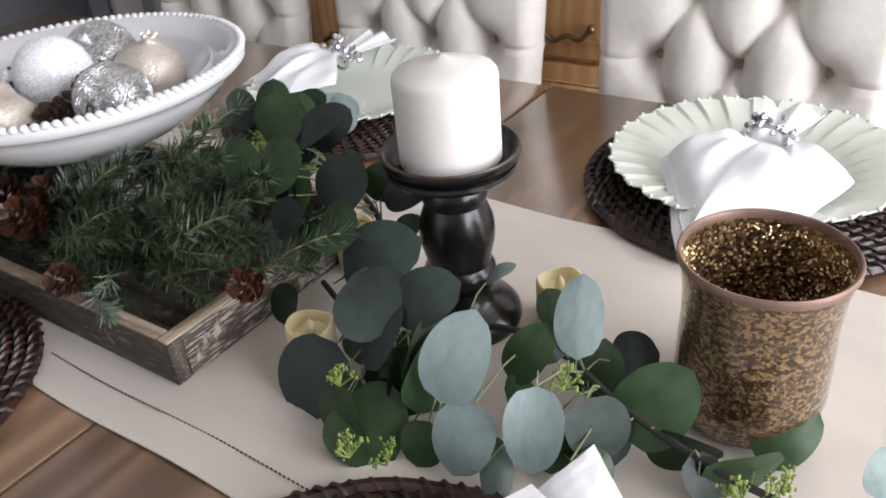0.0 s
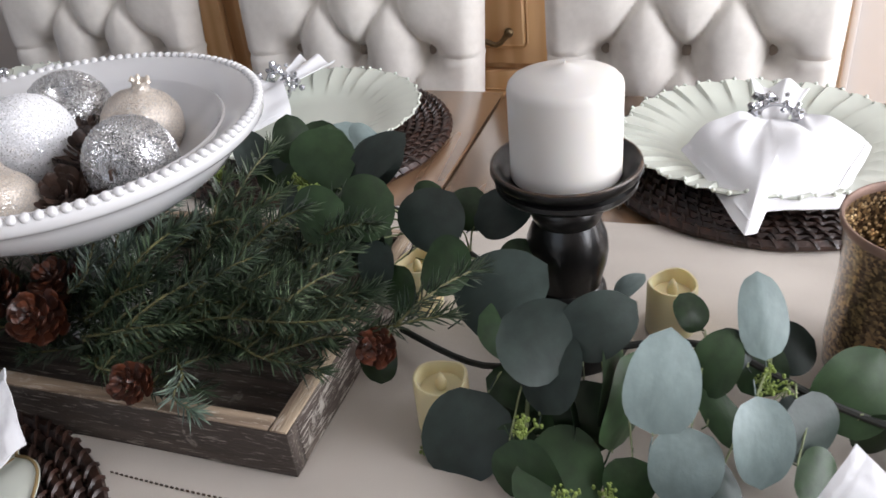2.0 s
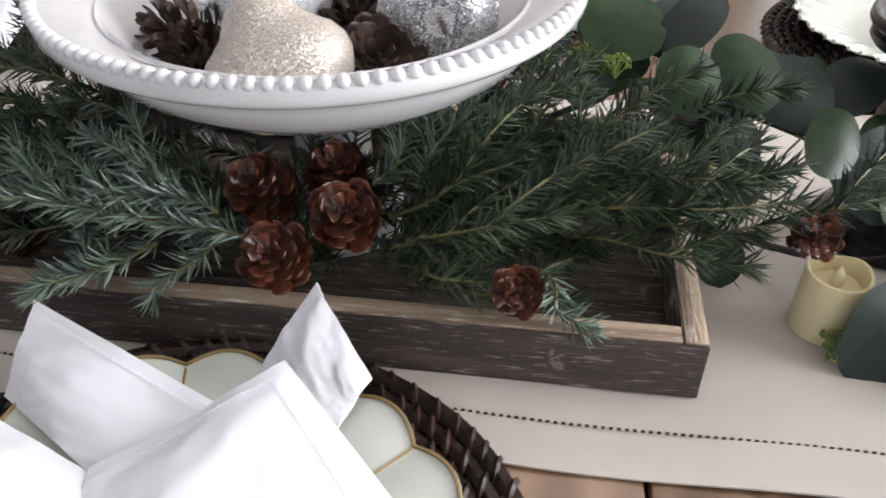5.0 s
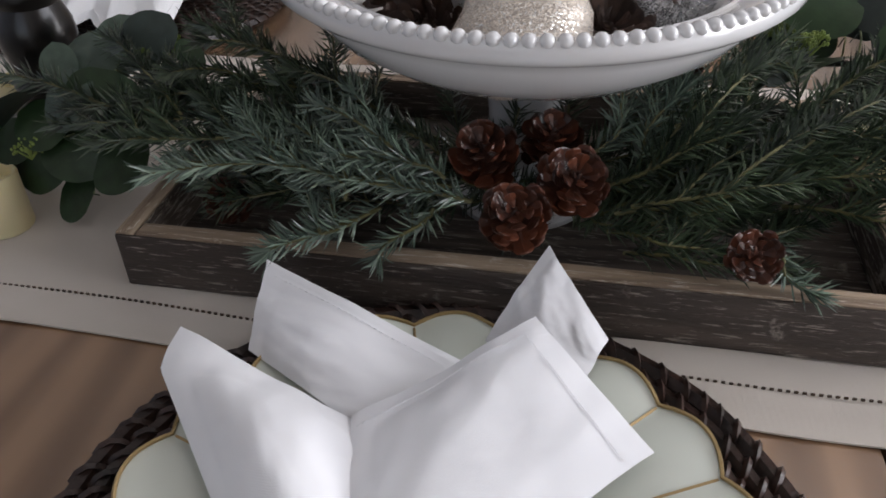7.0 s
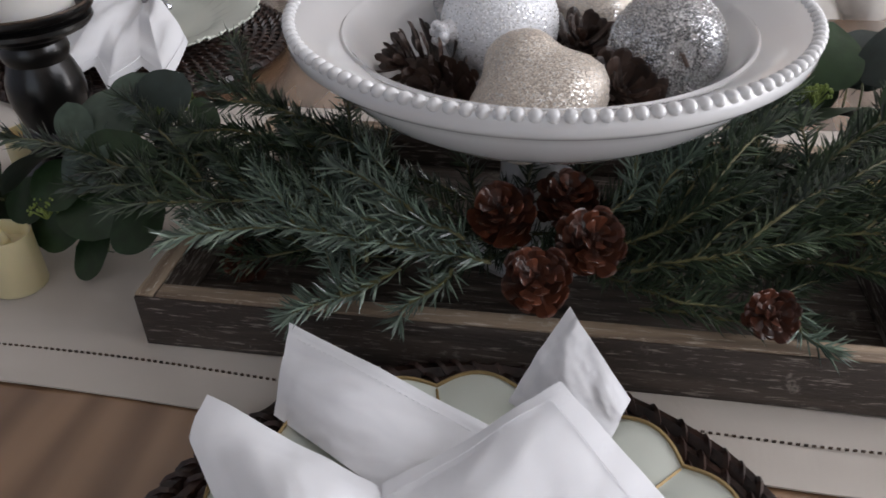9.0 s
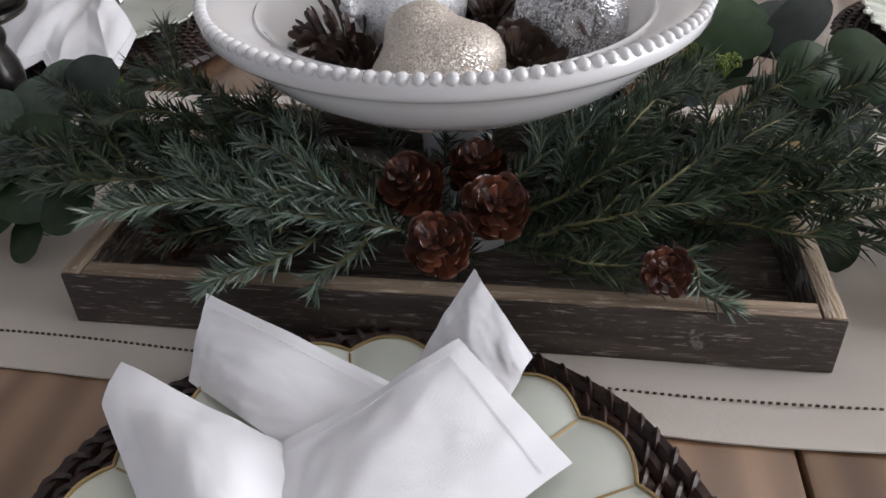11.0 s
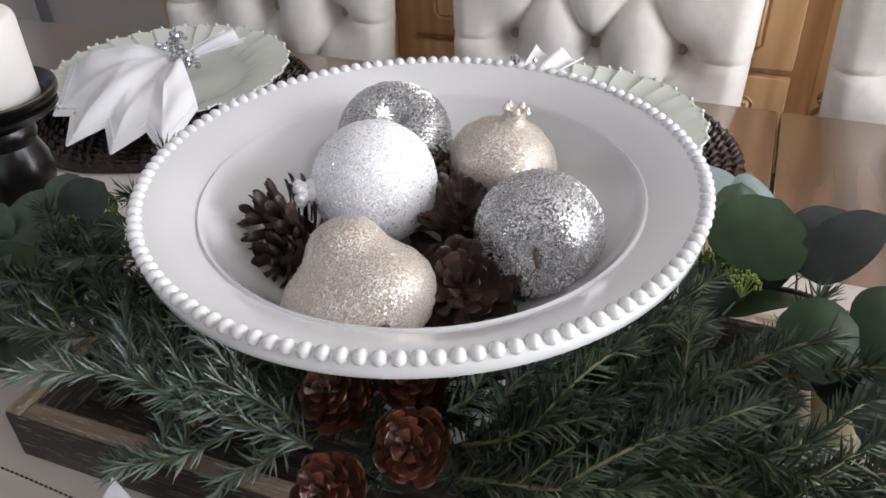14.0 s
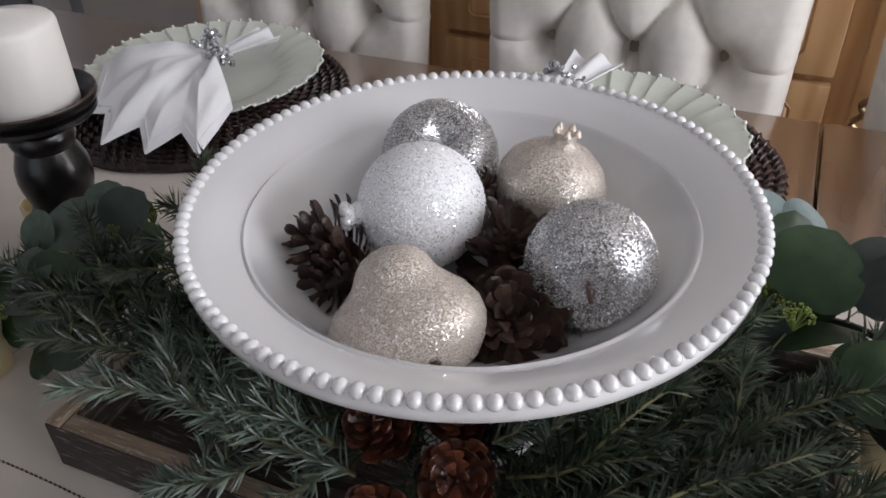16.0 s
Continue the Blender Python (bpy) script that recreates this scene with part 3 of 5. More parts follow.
def scalloped_plate(m):
    e = empty("dinner_plate", m, "cream scalloped plate with gilt petal lines", "plate")

    def wob(r, z, a):
        k = max(0, (r - 0.06) / 0.08) ** 2
        return r + 0.007 * k * (abs(math.sin(a * 9)) - 0.6), z + 0.0035 * k * (abs(math.sin(a * 9)) - 0.5)
    prof = [(0, 0.003), (0.07, 0.003), (0.085, 0.006), (0.11, 0.011), (0.138, 0.015), (0.1405, 0.0145), (0.138, 0.012), (0.10, 0.004), (0.08, 0.0), (0, 0.0)]
    part("dish", lathe(prof, 216, wobble=wob), M_CREAMWARE, e)
    pts = []
    for i in range(216):
        a = 2 * math.pi * i / 216
        r, z = wob(0.139, 0.0158, a)
        pts.append((r * math.cos(a), r * math.sin(a), z))
    part("gilt_rim", tube(pts, 0.0011, 5, closed=True), M_GILT, e, "thin gilt rim")
    for i in range(18):
        a = math.pi * i / 9
        pts = []
        for r, z in ((0.09, 0.0078), (0.11, 0.0112), (0.137, 0.0148)):
            rr, zz = wob(r, z, a)
            pts.append((rr * math.cos(a), rr * math.sin(a), zz))
        part("petal_line", tube(pts, 0.0009, 4), M_GILT, e, "gilt line")
    return e


scalloped_plate(pose(-0.243, -0.168, PZ, 0, 0, 4))


# ---------------------------------------------------------------- tray
def tray():
    e = empty("wooden_tray", pose(0, 0, CLOTH), "weathered grey-brown wooden tray with worn pale edges", "tray")
    h, d, w = 0.041, 0.252, 0.014
    X0 = -0.472
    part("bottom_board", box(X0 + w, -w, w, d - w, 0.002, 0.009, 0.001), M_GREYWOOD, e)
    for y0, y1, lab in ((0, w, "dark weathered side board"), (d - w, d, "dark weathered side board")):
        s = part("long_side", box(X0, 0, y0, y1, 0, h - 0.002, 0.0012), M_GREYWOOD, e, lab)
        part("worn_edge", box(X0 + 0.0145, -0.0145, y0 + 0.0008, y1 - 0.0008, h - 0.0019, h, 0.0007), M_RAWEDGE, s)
    # both short ends take the paler wood with the window light in its colour
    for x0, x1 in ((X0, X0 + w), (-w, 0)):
        s = part("short_side", box(x0 + 0.0002, x1 - 0.0002, w + 0.0002, d - w - 0.0002, 0, h - 0.002, 0.001), M_GREYWOOD_Y_LIT, e)
        part("worn_edge", box(x0 + 0.0008, x1 - 0.0008, 0.0008, d - 0.0008, h - 0.0019, h, 0.0007), M_RAWEDGE_Y_LIT, s)
    return e


tray()


# ---------------------------------------------------------------- footed bowl
BX, BY = -0.2336, 0.1322


def bowl():
    e = empty("footed_bowl", pose(BX, BY, 0), "white ceramic footed bowl with a beaded rim", "bowl")
    prof = [(0, 0.894), (0.052, 0.894), (0.076, 0.899), (0.094, 0.909), (0.107, 0.9205), (0.1160, 0.9295), (0.1205, 0.9345), (0.1222, 0.9375), (0.1236, 0.9383), (0.1250, 0.9372), (0.1290, 0.9398), (0.138, 0.9440), (0.1490, 0.9488), (0.1548, 0.9490),
            (0.1566, 0.9455), (0.1560, 0.9395), (0.152, 0.9355), (0.1455, 0.9330), (0.1415, 0.931), (0.1390, 0.926), (0.126, 0.911), (0.102, 0.8950), (0.073, 0.8825), (0.047, 0.876), (0.033, 0.870), (0.027, 0.857), (0.025, 0.840),
            (0.026, 0.815), (0.032, 0.795), (0.046, 0.783), (0.050, 0.778), (0.048, 0.773), (0.0, 0.773)]
    part("bowl_body", lathe(prof, 160), M_PORCELAIN, e)
    b, n = None, 122
    for i in range(n):
        a = 2 * math.pi * i / n
        mm = pose(0.1536 * math.cos(a), 0.1536 * math.sin(a), 0.9487, 0, 0, math.degrees(a)) @ Matrix.Diagonal((1.15, 1.02, 0.95, 1))
        if b is None:
            b = part("rim_bead", ball(0.0037, (0, 0, 0), 10, 6), M_PORCELAIN, e)
            b.matrix_basis = mm
        else:
            again(b, mm)
    return e


bowl()


# ---------------------------------------------------------------- candles
def holder(m, label):
    e = empty("candle_holder", m, label, "candle holder", "turned candle holders")
    prof = [(0, 0), (0.047, 0), (0.0485, 0.004), (0.047, 0.010), (0.041, 0.016), (0.031, 0.022), (0.0265, 0.029), (0.0262, 0.034), (0.0285, 0.037), (0.0295, 0.042), (0.0285, 0.047), (0.0250, 0.051),
            (0.0262, 0.058), (0.0290, 0.068), (0.0300, 0.076), (0.0290, 0.086), (0.0255, 0.095), (0.0232, 0.100), (0.0248, 0.103), (0.0262, 0.107), (0.0255, 0.111), (0.0240, 0.114), (0.0270, 0.118), (0.034, 0.121), (0.0, 0.121)]
    prof = [(r, z * 1.10) for r, z in prof]
    part("turned_stem", lathe(prof, 56), M_BLACKWOOD, e)
    dish = [(r * 0.89, z + 0.0211) for r, z in ((0, 0.112), (0.034, 0.112), (0.046, 0.113), (0.053, 0.116), (0.0555, 0.119), (0.055, 0.122), (0.051, 0.1225), (0.053, 0.126), (0.0575, 0.1275), (0.059, 0.130), (0.0585, 0.133), (0.056, 0.1345), (0.0535, 0.133), (0.050, 0.127), (0.045, 0.1245), (0, 0.1245))]
    d = part("dish", lathe(dish, 64), M_BLACKWOOD, e)
    part("worn_rim", tube([(0.0508 * math.cos(a), 0.0508 * math.sin(a), 0.1549) for a in (2 * math.pi * i / 64 for i in range(64))], 0.0012, 6, closed=True), M_WORNEDGE, d, "rubbed brown rim edge")
    return e


def pillar(m):
    e = empty("pillar_candle", m, "white pillar candle with a conical top", "candle", "pillar candles")
    r = 0.0380
    part("wax", lathe([(0, 0), (r - 0.001, 0), (r, 0.001), (r, 0.0625), (r - 0.0008, 0.066), (r - 0.003, 0.0685), (0.022, 0.0725), (0.007, 0.0760), (0.003, 0.0778), (0, 0.0785)], 72), M_WAX, e)
    part("wick", tube([(0, 0, 0.0775), (0.0003, 0, 0.0798)], 0.0006, 5), M_WAX, e)
    return e


holder(pose(0.148, 0.180, CLOTH), "black turned wooden candle holder")
pillar(pose(0.148, 0.180, CLOTH + 0.1458))
holder(pose(-0.630, 0.190, CLOTH), "black turned wooden candle holder")
pillar(pose(-0.630, 0.190, CLOTH + 0.1458))


def votive(m):
    e = empty("votive_candle", m, "small ivory flameless votive candle with a dipped top", "candle", "flameless votives")

    def wob(r, z, a):
        return r, z + (0.0013 * math.sin(a * 2 + 1) + 0.0007 * math.sin(3 * a) if z > 0.035 else 0)
    part("wax_shell", lathe([(0, 0), (0.0185, 0), (0.019, 0.001), (0.019, 0.041), (0.0182, 0.0428), (0.0168, 0.0428), (0.0155, 0.040), (0.0145, 0.033), (0, 0.033)], 48, wobble=wob), M_IVORYWAX, e)
    part("flame_tip", lathe([(0, 0.033), (0.0036, 0.033), (0.0042, 0.037), (0.003, 0.042), (0, 0.047)], 16), M_IVORYWAX, e)
    return e


v0 = votive(pose(0.081, 0.071, CLOTH))
for x, y, a in ((0.223, 0.208, 50), (-0.592, 0.048, 120), (-0.668, 0.196, 200), (0.018, 0.202, 80)):
    copy_thing(v0, pose(x, y, CLOTH, 0, 0, a))


# ---------------------------------------------------------------- pine branches
def pine_branch(a, b, kind="green", twigs=2):
    """An artificial fir pick: a thin stem from a to b with side twigs, all set round with needles."""
    rng = random.Random(round(a[0] * 7919 + b[0] * 104729 + b[2] * 1299709))
    a, b = Vector(a), Vector(b)
    d = b - a
    n = max(8, int(d.length / 0.012))
    sagging = 0.05 * d.length
    stems = [[a + d * (i / n) + Vector((0.004 * math.sin(i * 0.9), 0.004 * math.cos(i * 0.7), sagging * math.sin(math.pi * i / n))) for i in range(n + 1)]]
    main = stems[0]
    for k in range(twigs):
        i0 = int(n * (0.15 + 0.65 * (k + 0.5) / twigs))
        side = 1 if k % 2 else -1
        p, dd = main[i0], d.normalized()
        out = (dd + side * dd.cross(Vector((0, 0, 1))).normalized() * rng.uniform(0.55, 0.9) + Vector((0, 0, rng.uniform(0.0, 0.3)))).normalized()
        ln = rng.uniform(0.050, 0.075)
        if (p + out * ln).y < 0.03 and out.y < 0:
            out.y *= -1
        stems.append([p + out * (ln * i / 6) + Vector((0, 0, 0.006 * math.sin(i * 0.5))) for i in range(7)])
    e = empty("pine_branch", Matrix.Translation(a), "dark green artificial pine branch" if kind == "green" else "frosty blue-green artificial pine branch", "pine branch", "pine branches in the tray")
    bm = bmesh.new()
    for s in stems:
        tube([p - a for p in s], 0.0013, 5, bm, taper=0.5)
    part("stem", bm, M_TWIG, e, "olive wire stem")
    verts, faces = [], []
    for s in stems:
        for p, q in zip(s, s[1:]):
            dd = (q - p).normalized()
            o1 = dd.orthogonal().normalized()
            o2 = dd.cross(o1)
            last = q is s[-1]
            count = int((q - p).length / 0.00082) + (15 if last else 0)
            for k in range(count):
                u = rng.random()
                th = rng.uniform(0, 2 * math.pi)
                spread = rng.uniform(0.72, 1.08) if not last else rng.uniform(0.15, 1.0)
                w = (dd * math.cos(spread) + (o1 * math.cos(th) + o2 * math.sin(th)) * math.sin(spread)).normalized()
                if w.z < -0.45:
                    w.z *= 0.4
                    w.normalize()
                ln = rng.uniform(0.0135, 0.0185)
                r = p + (q - p) * u - a
                tip = r + w * ln + Vector((0, 0, rng.uniform(-0.002, 0.003)))
                x = w.orthogonal().normalized() * 0.00068
                y = w.cross(x)
                k0 = len(verts)
                m = r + w * ln * 0.55
                verts += [r + x * 0.7, r - x * 0.4 + y * 0.6, r - x * 0.4 - y * 0.6, m + x, m - x * 0.5 + y * 0.9, m - x * 0.5 - y * 0.9, tip]
                faces += [(k0, k0 + 1, k0 + 4, k0 + 3), (k0 + 1, k0 + 2, k0 + 5, k0 + 4), (k0 + 2, k0, k0 + 3, k0 + 5), (k0 + 3, k0 + 4, k0 + 6), (k0 + 4, k0 + 5, k0 + 6), (k0 + 5, k0 + 3, k0 + 6)]
    me = bpy.data.meshes.new("needles")
    me.from_pydata([tuple(v) for v in verts], [], faces)
    me.materials.append(M_NEEDLE if kind == "green" else M_NEEDLE_BLUE)
    o = new("needles", me)
    o.parent = e
    o["kind"] = "stuff"
    return e


pine_branch((-0.153, 0.018, 0.830), (0.036, 0.077, 0.868), "green", 5)
pine_branch((-0.173, 0.025, 0.830), (0.040, 0.050, 0.862), "green", 5)
pine_branch((-0.165, 0.018, 0.840), (-0.088, 0.024, 0.860), "green", 2)
pine_branch((-0.160, 0.066, 0.850), (-0.070, 0.165, 0.885), "green", 3)
pine_branch((-0.088, 0.058, 0.850), (-0.050, 0.108, 0.885), "green", 2)
pine_branch((-0.062, 0.098, 0.850), (0.003, 0.129, 0.880), "green", 2)
pine_branch((-0.080, 0.048, 0.830), (0.014, 0.026, 0.835), "green", 3)
pine_branch((-0.176, 0.022, 0.820), (-0.118, 0.007, 0.825), "green", 2)
pine_branch((-0.093, 0.022, 0.825), (-0.070, -0.004, 0.810), "blue", 0)
pine_branch((-0.187, 0.040, 0.860), (-0.159, 0.082, 0.880), "blue", 1)
pine_branch((0.040, 0.055, 0.850), (0.089, 0.067, 0.860), "green", 1)
pine_branch((-0.127, 0.034, 0.840), (-0.060, 0.047, 0.870), "green", 2)
pine_branch((-0.115, 0.074, 0.860), (-0.082, 0.148, 0.880), "green", 1)
pine_branch((-0.178, 0.037, 0.840), (-0.114, 0.049, 0.875), "green", 3)
pine_branch((-0.050, 0.055, 0.840), (0.018, 0.041, 0.845), "green", 2)
pine_branch((-0.166, 0.016, 0.810), (-0.075, 0.016, 0.810), "green", 2)
pine_branch((-0.145, 0.053, 0.840), (-0.023, 0.099, 0.870), "green", 3)
pine_branch((-0.160, 0.068, 0.860), (-0.119, 0.109, 0.885), "blue", 1)
pine_branch((-0.252, 0.009, 0.840), (-0.431, 0.024, 0.845), "blue", 4)
pine_branch((-0.305, 0.010, 0.830), (-0.367, -0.020, 0.812), "blue", 1)
pine_branch((-0.275, 0.014, 0.830), (-0.304, -0.013, 0.812), "blue", 1)
pine_branch((-0.268, 0.015, 0.850), (-0.325, 0.028, 0.868), "blue", 1)
pine_branch((-0.322, 0.000, 0.840), (-0.345, 0.031, 0.862), "blue", 0)
pine_branch((-0.314, 0.052, 0.840), (-0.501, 0.045, 0.855), "green", 4)
pine_branch((-0.341, 0.052, 0.850), (-0.382, 0.050, 0.868), "green", 1)
pine_branch((-0.355, 0.105, 0.860), (-0.471, 0.143, 0.880), "green", 2)
pine_branch((-0.425, 0.071, 0.830), (-0.534, 0.050, 0.845), "green", 2)
pine_branch((-0.310, 0.070, 0.850), (-0.366, 0.104, 0.870), "green", 2)
pine_branch((-0.363, 0.043, 0.820), (-0.425, 0.039, 0.800), "green", 2)
pine_branch((-0.345, 0.094, 0.850), (-0.441, 0.106, 0.865), "green", 3)
pine_branch((-0.396, 0.086, 0.850), (-0.499, 0.082, 0.860), "green", 2)
pine_branch((-0.305, 0.044, 0.830), (-0.357, 0.031, 0.845), "green", 2)
pine_branch((-0.266, 0.023, 0.840), (-0.432, 0.002, 0.850), "blue", 3)
pine_branch((-0.277, 0.032, 0.850), (-0.331, 0.013, 0.862), "blue", 1)
pine_branch((-0.315, -0.004, 0.830), (-0.367, -0.023, 0.815), "blue", 1)
pine_branch((-0.448, 0.085, 0.850), (-0.512, 0.045, 0.860), "green", 2)
pine_branch((-0.376, 0.044, 0.850), (-0.489, 0.022, 0.850), "green", 3)
pine_branch((-0.235, 0.100, 0.800), (-0.150, 0.050, 0.835), "green", 1)
pine_branch((-0.235, 0.100, 0.800), (-0.320, 0.050, 0.835), "green", 1)
pine_branch((-0.245, 0.080, 0.800), (-0.285, 0.022, 0.822), "green", 1)
pine_branch((-0.200, 0.070, 0.800), (-0.165, 0.020, 0.825), "green", 1)
pine_branch((-0.220, 0.060, 0.790), (-0.230, 0.020, 0.815), "green", 1)
pine_branch((-0.170, 0.090, 0.810), (-0.120, 0.060, 0.845), "green", 1)
pine_branch((-0.290, 0.090, 0.810), (-0.350, 0.080, 0.845), "green", 1)
pine_branch((-0.240, 0.072, 0.800), (-0.268, 0.036, 0.848), "green", 2)
pine_branch((-0.218, 0.070, 0.800), (-0.190, 0.050, 0.848), "green", 2)
pine_branch((-0.228, 0.060, 0.795), (-0.226, 0.026, 0.838), "green", 1)
pine_branch((-0.172, 0.050, 0.830), (-0.146, 0.066, 0.888), "blue", 1)
filler = random.Random(11)
for i in range(22):
    side = -1 if i % 2 else 1
    x0, y0 = BX + side * filler.uniform(0.04, 0.10), filler.uniform(0.05, 0.15)
    ang = filler.uniform(-0.9, 0.9)
    ln = filler.uniform(0.09, 0.15)
    x1 = x0 + side * ln * math.cos(ang)
    y1 = min(0.19, max(0.04, y0 + ln * math.sin(ang)))
    pine_branch((x0, y0, filler.uniform(0.785, 0.81)), (x1, y1, filler.uniform(0.80, 0.835)), "green", 2)


# ---------------------------------------------------------------- pine cones
def scale_mesh(name, w, l, material, cup=0.25):
    """One woody cone scale: narrow foot, broad thick rounded lip."""
    bm = bmesh.new()
    rows = [(0.0, 0.30, 0.10), (0.45, 0.66, 0.11), (0.74, 1.0, 0.17), (0.92, 0.86, 0.22), (1.0, 0.50, 0.16)]
    rings = []
    for y, ww, th in rows:
        zz = cup * l * y * y
        rings.append([bm.verts.new((-ww * w / 2, y * l, zz)), bm.verts.new((0, y * l * 1.04, zz + th * w * 0.5)), bm.verts.new((ww * w / 2, y * l, zz)), bm.verts.new((0, y * l, zz - th * w))])
    for p, q in zip(rings, rings[1:]):
        for k in range(4):
            bm.faces.new((p[k], p[(k + 1) % 4], q[(k + 1) % 4], q[k]))
    bm.faces.new(rings[0][::-1])
    bm.faces.new(rings[-1])
    bmesh.ops.recalc_face_normals(bm, faces=bm.faces[:])
    me = bpy.data.meshes.new(name)
    bm.to_mesh(me)
    bm.free()
    me.materials.append(material)
    return me


def pine_cone(place, axis, R, H, label, material, n=52, open_=0.62, width=0.56, long=0.70):
    z = Vector(axis).normalized()
    m = Matrix.Translation(place) @ z.to_track_quat("Z", "Y").to_matrix().to_4x4()
    e = empty("pine_cone", m, label, "pine cone", "pine cones")
    core = [(0, -H * 0.5)] + [(R * 0.45 * math.sin(math.pi * (0.08 + 0.88 * k / 6)), -H * 0.5 + H * 0.92 * k / 6) for k in range(7)] + [(0, H * 0.46)]
    part("core", lathe(core, 12), material, e)
    me = scale_mesh("scale", R * width, R * long, material)
    for k in range(n):
        u = (k + 0.5) / n
        a = k * 2.39996
        prof = math.sin(math.pi * (0.16 + 0.80 * u)) ** 0.8
        rise = math.degrees(math.asin(min(0.98, 0.05 + 0.9 * u ** 1.6))) * open_ + (-12 if u < 0.12 else 0)
        s = (0.50 + 0.62 * prof) * (1 + 0.12 * math.sin(k * 12.9))
        rise += 7 * math.sin(k * 7.3)
        a += 0.12 * math.sin(k * 3.1)
        o = new("scale", me)
        o.parent = e
        foot = R * 0.40 * prof
        o.matrix_basis = Matrix.Translation((foot * math.cos(a), foot * math.sin(a), -H * 0.5 + H * 0.9 * u)) @ pose(0, 0, 0, 0, 0, math.degrees(a) - 90) @ pose(0, 0, 0, rise) @ Matrix.Diagonal((s, s, s, 1))
    return e


RB = "glossy red-brown pine cone among pine branches"
pine_cone((-0.225, -0.016, 0.852), (0.05, -0.62, 0.75), 0.0160, 0.030, RB, M_CONE)
pine_cone((-0.198, 0.022, 0.853), (0.25, -0.60, 0.70), 0.0172, 0.032, RB, M_CONE)
pine_cone((-0.248, 0.036, 0.858), (-0.15, -0.55, 0.80), 0.0168, 0.032, RB, M_CONE)
pine_cone((-0.212, 0.060, 0.856), (0.1, -0.4, 0.85), 0.0160, 0.030, RB, M_CONE)
SM = "small red-brown pine cone tied to a branch"
pine_cone((-0.103, -0.008, 0.836), (0.1, -0.70, 0.65), 0.0122, 0.022, SM, M_CONE, 44)
pine_cone((0.051, 0.045, 0.847), (0.15, -0.70, 0.60), 0.0115, 0.022, SM, M_CONE, 44)
pine_cone((-0.416, 0.046, 0.803), (-0.2, -0.6, 0.7), 0.0135, 0.024, SM, M_CONE, 44)
pine_cone((-0.131, 0.176, 0.852), (0.7, -0.1, 0.4), 0.0115, 0.022, SM, M_CONE, 44)
pine_cone((-0.470, 0.110, 0.838), (-0.3, -0.4, 0.7), 0.0115, 0.022, SM, M_CONE, 44)


# ---------------------------------------------------------------- eucalyptus
def leaf_mesh(name, material, fold, seed):
    """A rounded leaf one unit long: a thin closed lens with a raised midrib, gently cupped."""
    bm = bmesh.new()
    nu, nv = 8, 12

    def at(i, j):
        v, s = j / nv, i / nu * 2 - 1
        q = v * 2 - 1
        half = 0.5 * max(0.0, 1 - abs(q) ** 2.25) ** 0.52 * (1.0 - 0.10 * q)
        z = fold * abs(s) ** 1.6 * half + 0.09 * math.sin(math.pi * v) - 0.03 - 0.08 * v * v + 0.025 * math.sin(4 * v + seed) * s
        z += 0.010 * max(0, 1 - abs(s) * 4)
        return half * s, v + 0.012 * math.sin(3 * s + seed), z

    top, low = {}, {}
    for j in range(nv + 1):
        for i in range(nu + 1):
            x, y, z = at(i, j)
            if j in (0, nv):
                k = (nu // 2, j)
                if k not in top:
                    x, y, z = at(nu // 2, j)
                    top[k] = low[k] = bm.verts.new((x, y, z))
                top[i, j] = low[i, j] = top[k]
            else:
                top[i, j] = bm.verts.new((x, y, z))
                low[i, j] = top[i, j] if i in (0, nu) else bm.verts.new((x, y, z - 0.004))
    for grid, turn in ((top, 1), (low, -1)):
        for j in range(nv):
            for i in range(nu):
                vs = []
                for v in (grid[i, j], grid[i + 1, j], grid[i + 1, j + 1], grid[i, j + 1]):
                    if v not in vs:
                        vs.append(v)
                if len(vs) > 2:
                    bm.faces.new(vs[::turn])
    tube([(0, -0.16, -0.05), (0, -0.06, -0.036), (0, 0.03, -0.030)], 0.011, 5, bm)
    for f in bm.faces:
        f.smooth = True
    bm.normal_update()
    for e in bm.edges:
        e.smooth = not (len(e.link_faces) == 2 and e.link_faces[0].normal.dot(e.link_faces[1].normal) < 0)
    me = bpy.data.meshes.new(name)
    bm.to_mesh(me)
    bm.free()
    me.materials.append(material)
    return me


LEAVES = {k: [leaf_mesh("leaf", m, f, s) for f, s in ((0.12, 1), (0.02, 2), (-0.10, 3))] for k, m in (("dark", M_LEAF_DARK), ("grey", M_LEAF_GREY), ("pale", M_LEAF_PALE), ("mid", M_LEAF_MID))}
leaf_count = [0]


def leaf(g, x, y, z, rx, ry, rz, size, wide, kind):
    leaf_count[0] += 1
    o = new("leaf", LEAVES[kind][leaf_count[0] % 3])
    o.parent = g
    o.matrix_basis = pose(x, y, z, rx, ry, rz) @ Matrix.Diagonal((size * wide * 1.08, size * 1.08, size, 1))
    g["feet"] = list(g.get("feet", [])) + [x, y, z]


